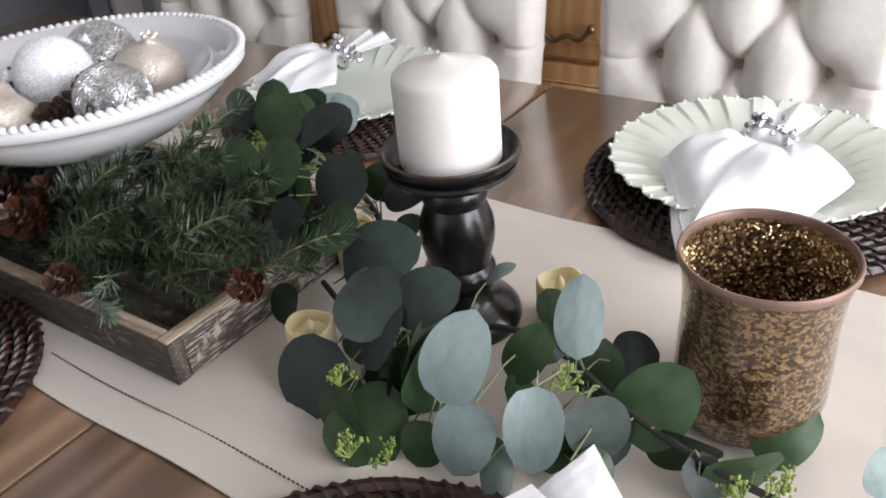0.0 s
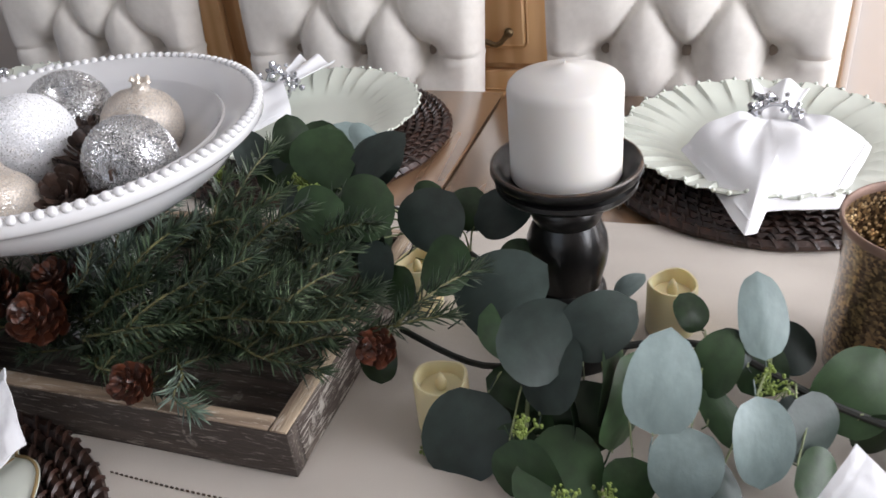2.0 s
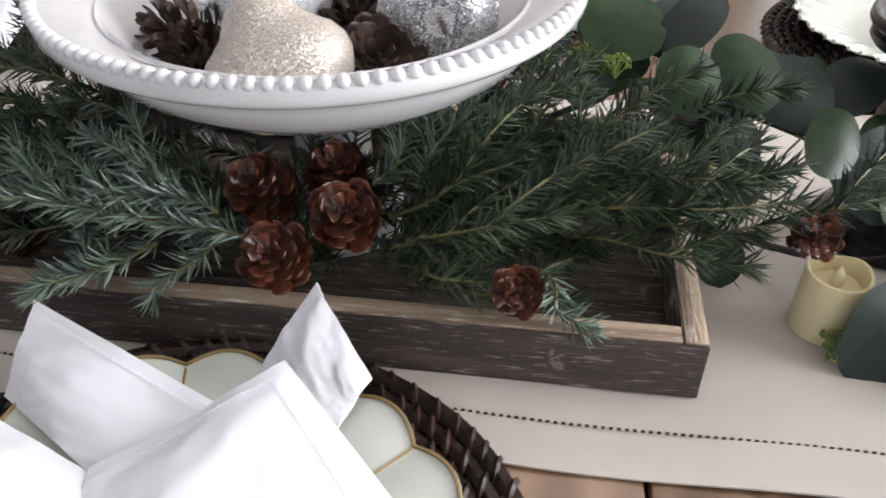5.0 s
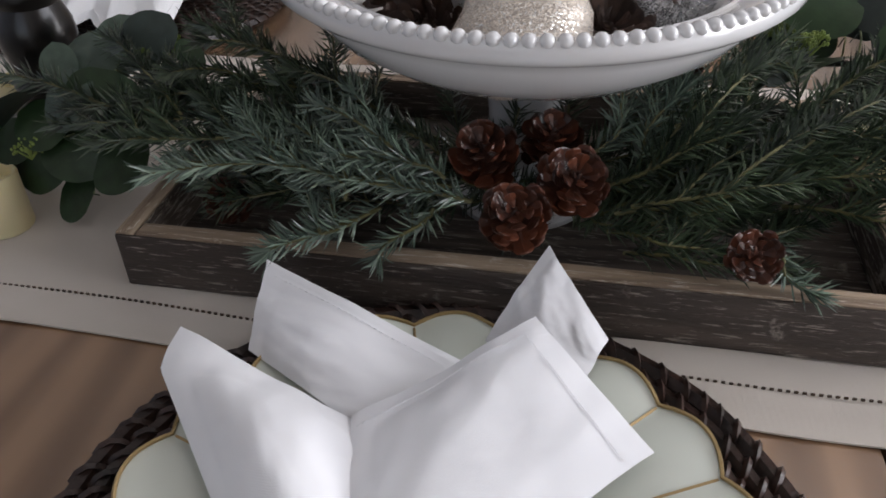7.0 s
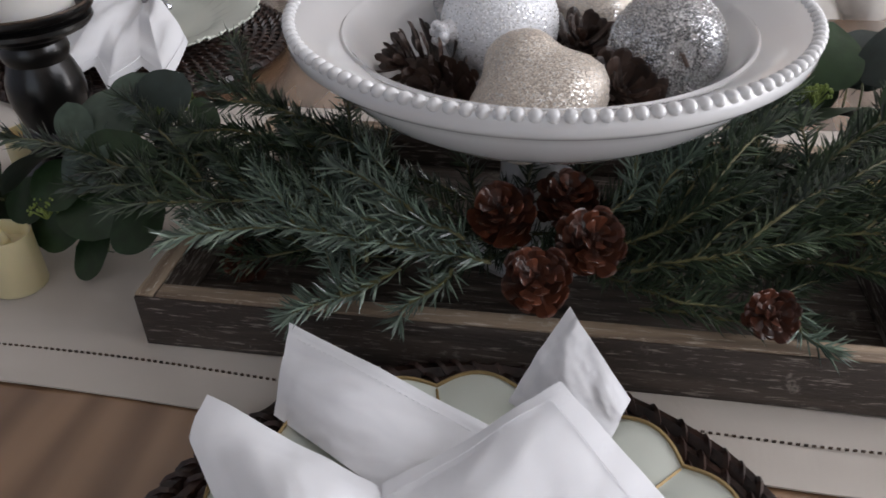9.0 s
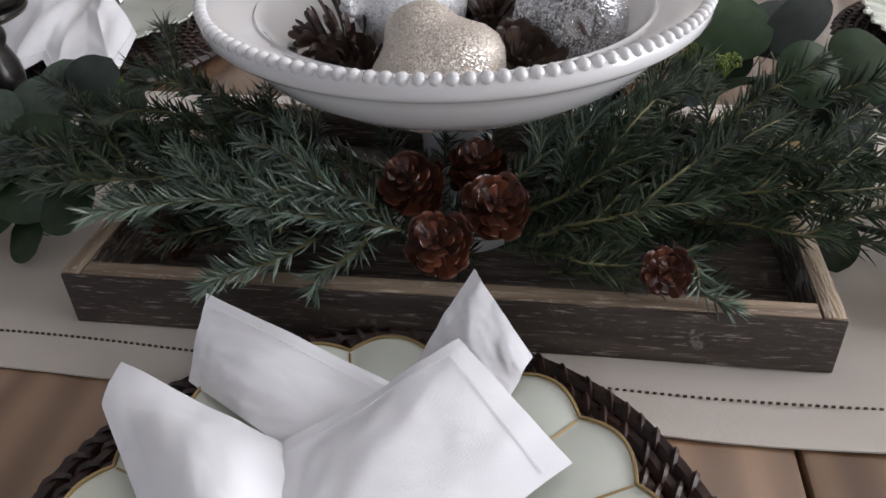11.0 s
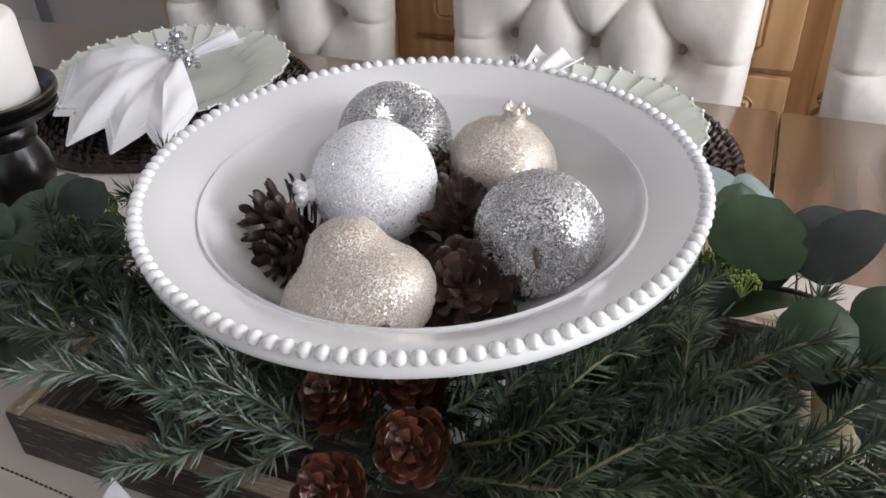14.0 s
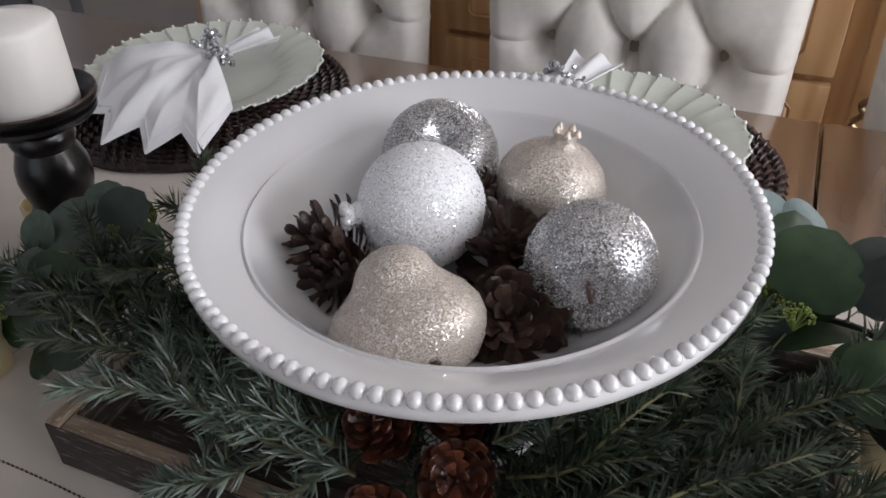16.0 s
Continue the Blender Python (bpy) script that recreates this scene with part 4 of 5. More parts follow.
def sprig(g, x, y, z):
    rng = random.Random(round(x * 9973 + y * 7717))
    bm = bmesh.new()
    for k in range(9):
        th, el = rng.uniform(0, 6.28), rng.uniform(0.2, 1.3)
        w = Vector((math.cos(th) * math.cos(el), math.sin(th) * math.cos(el), math.sin(el)))
        q = w * rng.uniform(0.006, 0.012)
        tube([(0, 0, -0.006), q], 0.0006, 4, bm)
        for j in range(5):
            ball(rng.uniform(0.0007, 0.0013), q + Vector((rng.uniform(-1, 1), rng.uniform(-1, 1), rng.uniform(-1, 1))) * 0.003, 6, 4, bm, 1.5)
    o = part("flower_sprig", bm, M_SPRIG, g, "yellow-green flower sprig")
    o.location = (x, y, z)


def garland(label, spine):
    g = empty("eucalyptus_garland", pose(0, 0, 0), label, "garland", "eucalyptus garlands")
    pts = [Vector(p) for p in spine]
    fine = []
    for i in range(len(pts) - 1):
        p0, p1, p2, p3 = pts[max(0, i - 1)], pts[i], pts[i + 1], pts[min(len(pts) - 1, i + 2)]
        for k in range(6):
            t = k / 6
            fine.append(0.5 * (2 * p1 + (p2 - p0) * t + (2 * p0 - 5 * p1 + 4 * p2 - p3) * t * t + (3 * p1 - p0 - 3 * p2 + p3) * t ** 3))
    fine.append(pts[-1])
    part("main_stem", tube(fine, 0.0026, 8), M_STEM_DARK, g, "dark wrapped stem")
    return g, fine


def stalks(g, fine):
    """Thin stalks from the main stem to the foot of every leaf."""
    feet = list(g["feet"])
    del g["feet"]
    for k in range(0, len(feet), 3):
        f = Vector(feet[k:k + 3])
        q = min(fine, key=lambda p: (p - f).length + 0.02 * ((k * 7) % 5))
        mid = q.lerp(f, 0.55) + Vector((0, 0, 0.006))
        part("stalk", tube([q, q.lerp(f, 0.3) + Vector((0, 0, 0.004)), mid, f], 0.0009, 5, taper=0.7), M_STEM, g)


def garland_behind():
    g, fine = garland("eucalyptus garland with dark round leaves behind the tray", [(-0.20, 0.265, 0.775), (-0.10, 0.245, 0.80), (-0.03, 0.225, 0.845), (0.03, 0.205, 0.84), (0.09, 0.165, 0.835)])
    leaf(g, -0.096, 0.237, 0.850, 53, -7, 24, 0.050, 0.82, "grey")
    leaf(g, 0.037, 0.178, 0.874, 41, 26, -33, 0.020, 1.40, "dark")
    leaf(g, -0.058, 0.184, 0.848, 47, -24, 35, 0.036, 1.06, "grey")
    leaf(g, 0.018, 0.133, 0.870, -55, 1, -165, 0.036, 0.68, "grey")
    leaf(g, 0.004, 0.145, 0.859, 6, 39, -77, 0.019, 2.00, "dark")
    leaf(g, 0.057, 0.124, 0.863, -17, 45, -104, 0.033, 1.22, "dark")
    leaf(g, 0.110, 0.152, 0.840, 49, 10, -21, 0.025, 0.92, "dark")
    leaf(g, 0.018, 0.110, 0.799, -56, 8, -175, 0.033, 0.88, "dark")
    leaf(g, -0.105, 0.293, 0.860, 55, 4, 5, 0.024, 1.40, "dark")
    leaf(g, 0.070, 0.175, 0.857, 55, 14, 1, 0.032, 1.00, "dark")
    leaf(g, -0.095, 0.234, 0.872, 59, 4, 37, 0.042, 0.75, "dark")
    leaf(g, -0.128, 0.228, 0.864, 55, -8, 45, 0.040, 0.73, "grey")
    leaf(g, -0.025, 0.210, 0.871, 43, 19, -20, 0.045, 0.89, "grey")
    leaf(g, -0.061, 0.217, 0.866, 60, 14, 25, 0.046, 0.83, "dark")
    leaf(g, -0.059, 0.278, 0.866, 28, 36, -32, 0.023, 1.83, "pale")
    leaf(g, -0.061, 0.173, 0.856, 12, -27, -64, 0.049, 0.80, "dark")
    leaf(g, -0.027, 0.160, 0.854, 28, 37, -31, 0.031, 0.90, "dark")
    leaf(g, -0.084, 0.305, 0.848, 59, 8, 23, 0.029, 1.60, "pale")
    leaf(g, 0.001, 0.153, 0.881, -69, 23, 164, 0.050, 0.80, "grey")
    leaf(g, -0.045, 0.206, 0.851, 56, -8, 4, 0.034, 1.12, "dark")
    leaf(g, -0.025, 0.163, 0.857, -33, 31, -124, 0.032, 1.12, "dark")
    leaf(g, -0.109, 0.231, 0.850, 48, -26, 32, 0.031, 1.14, "dark")
    leaf(g, 0.026, 0.141, 0.844, -54, 12, -164, 0.035, 0.67, "dark")
    leaf(g, -0.058, 0.189, 0.879, 52, 18, -10, 0.045, 1.18, "dark")
    leaf(g, -0.023, 0.189, 0.883, 40, 23, -35, 0.053, 0.58, "grey")
    leaf(g, 0.001, 0.123, 0.893, 26, 37, -52, 0.036, 1.30, "dark")
    leaf(g, -0.031, 0.113, 0.890, 30, 45, -46, 0.034, 1.16, "dark")
    leaf(g, 0.042, 0.144, 0.860, 47, 23, -21, 0.045, 1.06, "grey")
    leaf(g, 0.080, 0.174, 0.862, 28, 29, -50, 0.044, 0.82, "grey")
    leaf(g, 0.085, 0.110, 0.825, 35, 33, -41, 0.066, 0.80, "grey")
    sprig(g, -0.071, 0.199, 0.875)
    sprig(g, -0.053, 0.177, 0.875)
    sprig(g, -0.059, 0.191, 0.870)
    sprig(g, -0.147, 0.192, 0.880)
    sprig(g, -0.074, 0.206, 0.870)
    stalks(g, fine)


def garland_front():
    g, fine = garland("eucalyptus garland with silvery round leaves on the runner", [(0.02, 0.15, 0.775), (0.10, 0.11, 0.785), (0.17, 0.11, 0.81), (0.25, 0.12, 0.82), (0.33, 0.10, 0.80), (0.42, 0.09, 0.785), (0.52, 0.10, 0.78)])
    leaf(g, 0.178, 0.073, 0.819, -55, -1, -163, 0.046, 0.85, "dark")
    leaf(g, 0.200, 0.045, 0.787, 83, 37, 60, 0.059, 0.80, "dark")
    leaf(g, 0.148, 0.031, 0.794, -32, 27, -121, 0.051, 1.10, "dark")
    leaf(g, 0.162, 0.086, 0.778, 15, -36, 79, 0.041, 1.09, "dark")
    leaf(g, 0.275, 0.102, 0.821, 51, -25, 45, 0.027, 0.87, "grey")
    leaf(g, 0.254, 0.071, 0.796, 25, 37, -40, 0.021, 1.83, "dark")
    leaf(g, 0.187, 0.156, 0.823, 32, -9, -51, 0.025, 0.80, "pale")
    leaf(g, 0.400, 0.128, 0.771, 32, 26, -17, 0.048, 0.67, "dark")
    leaf(g, 0.340, 0.096, 0.791, -120, 65, 171, 0.046, 0.80, "dark")
    leaf(g, 0.376, 0.086, 0.780, 156, 82, 106, 0.051, 0.80, "dark")
    leaf(g, 0.468, 0.103, 0.799, 55, 20, 21, 0.029, 0.84, "pale")
    leaf(g, 0.368, 0.091, 0.794, -54, 16, -122, 0.031, 0.78, "grey")
    leaf(g, 0.258, 0.026, 0.783, -6, 38, -59, 0.021, 1.83, "grey")
    leaf(g, 0.137, 0.107, 0.813, 40, -19, 84, 0.039, 1.11, "dark")
    leaf(g, 0.168, 0.070, 0.819, -67, -23, -100, 0.044, 0.80, "dark")
    leaf(g, 0.140, 0.027, 0.803, -75, 31, -179, 0.051, 0.80, "dark")
    leaf(g, 0.213, 0.038, 0.794, -56, -8, -170, 0.030, 1.00, "dark")
    leaf(g, 0.146, 0.050, 0.792, -50, -14, 164, 0.028, 1.12, "dark")
    leaf(g, 0.248, 0.083, 0.809, 50, 14, -16, 0.043, 0.67, "dark")
    leaf(g, 0.151, 0.079, 0.793, 24, -23, 87, 0.038, 0.80, "dark")
    leaf(g, 0.149, 0.029, 0.789, -36, 31, -111, 0.028, 1.38, "dark")
    leaf(g, 0.197, 0.053, 0.798, 77, 31, 67, 0.053, 0.80, "dark")
    leaf(g, 0.306, 0.057, 0.789, -34, 25, -106, 0.027, 1.25, "dark")
    leaf(g, 0.283, 0.076, 0.796, -58, -6, -143, 0.033, 0.89, "dark")
    leaf(g, 0.303, 0.085, 0.816, -57, 9, -130, 0.039, 1.00, "grey")
    leaf(g, 0.247, 0.162, 0.799, 53, -13, 45, 0.028, 0.86, "dark")
    leaf(g, 0.171, 0.064, 0.837, 31, -25, 61, 0.047, 1.14, "grey")
    leaf(g, 0.166, 0.072, 0.844, 36, 35, -39, 0.048, 0.79, "grey")
    leaf(g, 0.155, 0.045, 0.810, 53, -11, -29, 0.051, 0.80, "grey")
    leaf(g, 0.118, 0.060, 0.808, -53, -22, 174, 0.062, 0.86, "grey")
    leaf(g, 0.224, 0.038, 0.814, 56, 10, 6, 0.059, 0.70, "pale")
    leaf(g, 0.286, 0.105, 0.825, 58, -0, 18, 0.052, 0.57, "pale")
    leaf(g, 0.279, 0.065, 0.832, -58, -2, -158, 0.052, 0.66, "pale")
    leaf(g, 0.245, 0.047, 0.817, -55, -8, -176, 0.046, 0.86, "pale")
    leaf(g, 0.292, 0.149, 0.794, 16, 42, -51, 0.031, 1.12, "grey")
    leaf(g, 0.286, 0.128, 0.773, 58, 12, 18, 0.040, 0.86, "dark")
    leaf(g, 0.325, 0.090, 0.788, 44, 24, -16, 0.057, 0.79, "dark")
    leaf(g, 0.298, 0.100, 0.802, -54, 15, -139, 0.044, 0.80, "grey")
    sprig(g, 0.180, -0.006, 0.790)
    sprig(g, 0.147, 0.028, 0.810)
    sprig(g, 0.202, 0.004, 0.785)
    sprig(g, 0.420, 0.097, 0.790)
    sprig(g, 0.288, 0.088, 0.820)
    sprig(g, 0.404, 0.069, 0.800)
    sprig(g, 0.424, 0.068, 0.800)
    sprig(g, 0.079, 0.042, 0.769)
    stalks(g, fine)


def garland_left():
    g, fine = garland("eucalyptus garland with dark leaves beyond the tray end", [(-0.42, 0.20, 0.81), (-0.48, 0.16, 0.825), (-0.53, 0.13, 0.80), (-0.60, 0.12, 0.772), (-0.70, 0.12, 0.769)])
    leaf(g, -0.522, 0.138, 0.862, 55, -6, 19, 0.024, 1.33, "mid")
    leaf(g, -0.543, 0.093, 0.854, 53, -13, 26, 0.029, 0.80, "mid")
    leaf(g, -0.514, 0.075, 0.875, -47, -15, 160, 0.042, 0.74, "mid")
    leaf(g, -0.494, 0.079, 0.874, -53, -15, 177, 0.042, 1.09, "dark")
    leaf(g, -0.461, 0.097, 0.874, -55, 4, -167, 0.030, 0.88, "grey")
    leaf(g, -0.466, 0.109, 0.867, 29, 33, -44, 0.017, 1.67, "dark")
    leaf(g, -0.552, 0.085, 0.855, -29, 29, 105, 0.048, 0.80, "grey")
    leaf(g, -0.603, 0.079, 0.830, 1, -40, 100, 0.022, 1.55, "dark")
    leaf(g, -0.646, 0.099, 0.827, 54, 0, 27, 0.045, 0.77, "mid")
    leaf(g, -0.623, 0.080, 0.831, 64, -24, -39, 0.034, 0.80, "grey")
    leaf(g, -0.622, 0.067, 0.824, 28, -27, 69, 0.028, 0.86, "grey")
    leaf(g, -0.624, 0.063, 0.827, -60, 21, 141, 0.043, 0.80, "dark")
    leaf(g, -0.544, 0.080, 0.828, -50, 20, -146, 0.037, 1.26, "dark")
    leaf(g, -0.530, 0.068, 0.783, 11, -37, 88, 0.022, 2.00, "dark")
    leaf(g, -0.508, 0.057, 0.824, -21, 36, -104, 0.030, 1.50, "dark")
    leaf(g, -0.598, 0.101, 0.804, -144, -77, -109, 0.054, 0.80, "dark")
    leaf(g, -0.555, 0.079, 0.809, -37, -31, 148, 0.034, 1.12, "dark")
    leaf(g, -0.538, 0.067, 0.828, 31, -36, 63, 0.034, 1.00, "dark")
    leaf(g, -0.484, 0.083, 0.859, -52, 11, -151, 0.035, 0.89, "dark")
    leaf(g, -0.574, 0.079, 0.815, 1, -45, 100, 0.028, 1.14, "dark")
    leaf(g, -0.648, 0.071, 0.823, 51, -22, 31, 0.048, 0.83, "mid")
    leaf(g, -0.634, 0.047, 0.820, 1, -45, 100, 0.042, 1.09, "grey")
    leaf(g, -0.637, 0.049, 0.808, -52, -14, 176, 0.047, 0.75, "dark")
    leaf(g, -0.503, 0.115, 0.860, 15, -30, 85, 0.049, 0.94, "mid")
    leaf(g, -0.503, 0.117, 0.863, 47, 23, -17, 0.037, 1.00, "grey")
    sprig(g, -0.561, 0.058, 0.820)
    sprig(g, -0.491, 0.122, 0.860)
    sprig(g, -0.490, 0.148, 0.860)
    stalks(g, fine)


garland_behind()
garland_front()
garland_left()


# ---------------------------------------------------------------- fruit ornaments and cones in the bowl
def shaped(profile, dents=None, seg=72):
    def wob(r, z, a):
        return (r * (1 + dents(z, a)), z) if dents else (r, z)
    return lathe(profile, seg, wobble=wob)


def round_profile(r, rows=26, top=0.0, bottom=0.0, stretch=1.0):
    out = []
    for k in range(rows + 1):
        a = math.pi * k / rows
        z = -math.cos(a) * r * stretch
        rr = max(0.0, math.sin(a) * r)
        z -= top * (0.5 * math.exp(-(rr / (0.48 * r)) ** 2) + 0.5 * math.exp(-(rr / (0.20 * r)) ** 2)) * (1 if a > 1.57 else 0)
        z += bottom * math.exp(-(rr / (0.28 * r)) ** 2) * (1 if a < 1.57 else 0)
        out.append((rr if 0 < k < rows else 0.0, z))
    return out


def crumbs(bm, spot, count, lo, hi, seed, size):
    """Tiny four-sided grains sunk into the surface whose point at height share u and angle th is spot(u, th)."""
    rng = random.Random(seed)
    for _ in range(count):
        u, th = rng.uniform(lo, hi), rng.uniform(0, 2 * math.pi)
        q, n = spot(u, th)
        k = rng.uniform(0.6, 1.3) * size
        a = n.orthogonal().normalized() * k
        c = a.cross(n)
        v = [bm.verts.new(q - n * k * 0.3 + w) for w in (a, c, -a, -c, n * k * 1.3)]
        for i in range(4):
            bm.faces.new((v[i], v[(i + 1) % 4], v[4]))


def sphere_spot(r):
    def spot(u, th):
        s = math.sqrt(max(0, 1 - u * u))
        n = Vector((s * math.cos(th), s * math.sin(th), u))
        return n * r, n
    return spot


def ornament_white():
    e = empty("glitter_ball", Matrix.Translation((-0.261, 0.128, 0.9365)) @ Vector((-0.76, -0.64, 0.06)).to_track_quat("Z", "Y").to_matrix().to_4x4(), "white glittered ball ornament with a knobbed neck", "ornament", "bowl fillers")
    part("body", shaped(round_profile(0.0360)), M_GL_WHITE, e)
    bm = lathe([(0.0, 0.031), (0.0085, 0.032), (0.0075, 0.0365), (0.0062, 0.0395), (0.0070, 0.042), (0.0055, 0.0445), (0, 0.045)], 24)
    part("neck", bm, M_GL_WHITE, e, "white neck")
    for k in range(6):
        part("neck_bead", ball(0.0032, (0.0052 * math.cos(k * 1.05), 0.0052 * math.sin(k * 1.05), 0.0432), 8, 5), M_GL_WHITE, e)
    bm = bmesh.new()
    crumbs(bm, sphere_spot(0.0358), 2000, -1, 1, 3, 0.0007)
    o = part("glitter_coat", bm, M_GL_WHITE, e, smooth=False)
    o["kind"] = "stuff"


def ornament_pear():
    e = empty("glitter_pear", pose(-0.2345, 0.050, 0.9225, -20, -20, 10), "champagne glittered pear ornament lying in the bowl", "ornament", "bowl fillers")
    prof = [(0, -0.033), (0.010, -0.0320), (0.021, -0.0285), (0.0305, -0.0215), (0.0365, -0.012), (0.0385, -0.002), (0.0372, 0.006), (0.0325, 0.0135), (0.0265, 0.0185), (0.0222, 0.0225), (0.0198, 0.0265), (0.0178, 0.0305), (0.0142, 0.0345), (0.0092, 0.0372), (0.0045, 0.0384), (0, 0.0388)]

    def dents(z, a):
        return 0.08 * math.cos(3 * a + 0.9) * math.exp(-((z - 0.008) / 0.018) ** 2) + 0.03 * math.cos(a)
    part("body", shaped(prof, dents, 96), M_GL_CHAMPAGNE, e)
    o = part("blossom_end", lathe([(0, 0), (0.003, 0.0002), (0.0022, 0.0012), (0, 0.0016)], 8), M_CONE_DARK, e, "dark calyx dot")
    o.matrix_basis = pose(0.0228, -0.0292, -0.0130, 0, 118, -52)


def apple_spot(prof):
    def spot(u, th):
        k = min(len(prof) - 2, int(u * (len(prof) - 1)))
        f = u * (len(prof) - 1) - k
        (r0, z0), (r1, z1) = prof[k], prof[k + 1]
        r, z = r0 + (r1 - r0) * f, z0 + (z1 - z0) * f
        d = Vector((z1 - z0, 0, r0 - r1)).normalized()
        return Vector((r * math.cos(th), r * math.sin(th), z)), Vector((d.x * math.cos(th), d.x * math.sin(th), d.z))
    return spot


def ornament_apple(place, r, tilt, label, seed, dimple):
    e = empty("glitter_apple", pose(*place, *tilt), label, "ornament", "bowl fillers")
    prof = round_profile(r, 30, top=dimple, bottom=0.005, stretch=0.96)
    part("body", shaped(prof, lambda z, a: 0.015 * math.cos(5 * a + 1) * (1 if z < 0 else 0.3)), M_GL_SILVER, e)
    bm = bmesh.new()
    crumbs(bm, apple_spot(prof), 7000, 0.03, 0.92, seed, 0.00098)
    o = part("glitter_crust", bm, M_GL_SILVER, e, "coarse silver glitter", smooth=False)
    o["kind"] = "stuff"
    if dimple < 0.01:
        part("stalk", tube([(0, 0, r * 0.96 - dimple - 0.002), (0.0008, 0, r * 0.96 - dimple + 0.003), (0.003, -0.006, r * 0.96 - dimple + 0.006)], 0.0013, 6), M_CONE_DARK, e, "dark stalk")
    return e


def ornament_pomegranate():
    e = empty("glitter_pomegranate", pose(-0.204, 0.190, 0.925, -8, 10, 0), "champagne pomegranate ornament with a crown", "ornament", "bowl fillers")
    prof = [(0, -0.0325), (0.010, -0.031), (0.021, -0.026), (0.0295, -0.016), (0.0335, -0.003), (0.0325, 0.008), (0.028, 0.0175), (0.020, 0.0245), (0.012, 0.0280), (0.0085, 0.0295), (0.0070, 0.0315), (0.0066, 0.034), (0.0078, 0.0375), (0.0052, 0.0362), (0, 0.0355)]
    part("body", shaped(prof, lambda z, a: 0.022 * math.cos(6 * a) * math.exp(-((z - 0.012) / 0.015) ** 2), 84), M_GL_CHAMPAGNE, e)
    for k in range(5):
        o = part("crown_tooth", lathe([(0.002, 0), (0.0026, 0.001), (0.0012, 0.004), (0, 0.0048)], 6), M_PEARL, e)
        o.matrix_basis = pose(0.0066 * math.cos(k * 1.257), 0.0066 * math.sin(k * 1.257), 0.0358)
    return e


ornament_white()
ornament_pear()
ornament_apple((-0.161, 0.118, 0.929), 0.0340, (76, 0, 10), "silver crackle-glitter apple ornament with a dark stalk", 7, 0.005)
ornament_apple((-0.276, 0.190, 0.932), 0.0362, (30, 0, 27), "silver glittered apple ornament seen from the dimple", 9, 0.019)
ornament_pomegranate()
BC = "dark brown open pine cone in the bowl"
pine_cone((-0.304, 0.098, 0.916), (-0.75, -0.25, 0.35), 0.0215, 0.040, BC, M_CONE_DARK, 60, 0.75, 0.36, 0.95)
pine_cone((-0.288, 0.076, 0.912), (-0.3, -0.7, 0.3), 0.0180, 0.034, BC, M_CONE_DARK, 54, 0.8, 0.42, 0.8)
pine_cone((-0.190, 0.078, 0.911), (0.25, -0.5, 0.75), 0.0235, 0.040, BC, M_CONE_DARK, 70, 0.8, 0.45, 0.8)
pine_cone((-0.212, 0.132, 0.914), (0.2, -0.2, 0.9), 0.0235, 0.044, BC, M_CONE_DARK, 64, 0.8, 0.40, 0.85)
pine_cone((-0.240, 0.165, 0.912), (-0.2, 0.3, 0.8), 0.0220, 0.040, BC, M_CONE_DARK, 60, 0.8, 0.40, 0.85)


# ---------------------------------------------------------------- napkins
def cloth_surface(corners, bulge=0.004, seed=0, blunt=(0, 0, 0)):
    """The surface of a folded flap between four corners, softly creased."""
    a, b, c, d = (Vector(p) for p in corners)
    nrm = (b - a).cross(d - a)
    nrm = nrm.normalized() if nrm.length > 1e-9 else Vector((0, 0, 1))
    if nrm.z < 0:
        nrm = -nrm

    def fn(u, v):
        p = a.lerp(b, u).lerp(d.lerp(c, u), v)
        p = p + Vector(blunt) * (min(1, v / 0.08) ** 0.5 * (1 - v) * (1 - u) ** 3)
        w = 4 * u * (1 - u) * 4 * v * (1 - v)
        k = bulge * w + 0.0034 * noise.noise((u * 2.4 + seed, v * 2.4, seed * 0.7)) + 0.0011 * noise.noise((u * 5 + seed, v * 7 + u * 3, 1.0)) + 0.0003 * noise.noise((u * 16 + seed, v * 16, 2.0)) - 0.0010 * math.exp(-((min(u, v) - 0.11) / 0.012) ** 2)
        return p + nrm * k
    return fn, nrm


def cloth_patch(corners, nu=40, nv=40, bulge=0.004, seed=0, thick=0.0016, blunt=(0, 0, 0)):
    return sheet(cloth_surface(corners, bulge, seed, blunt)[0], nu, nv, thick)


BULGES = (0.005, 0.004, 0.008, 0.019, 0.003)


def standing_napkin(m, label, flaps):
    e = empty("napkin", m, label, "napkin", "folded napkins")
    for k, cs in enumerate(flaps):
        part("fold", cloth_patch(cs, seed=k * 3.7 + 1, bulge=BULGES[k], blunt=(-0.008, -0.016, -0.006) if k == 3 else (0, 0, 0)), M_NAPKIN, e)
    return e


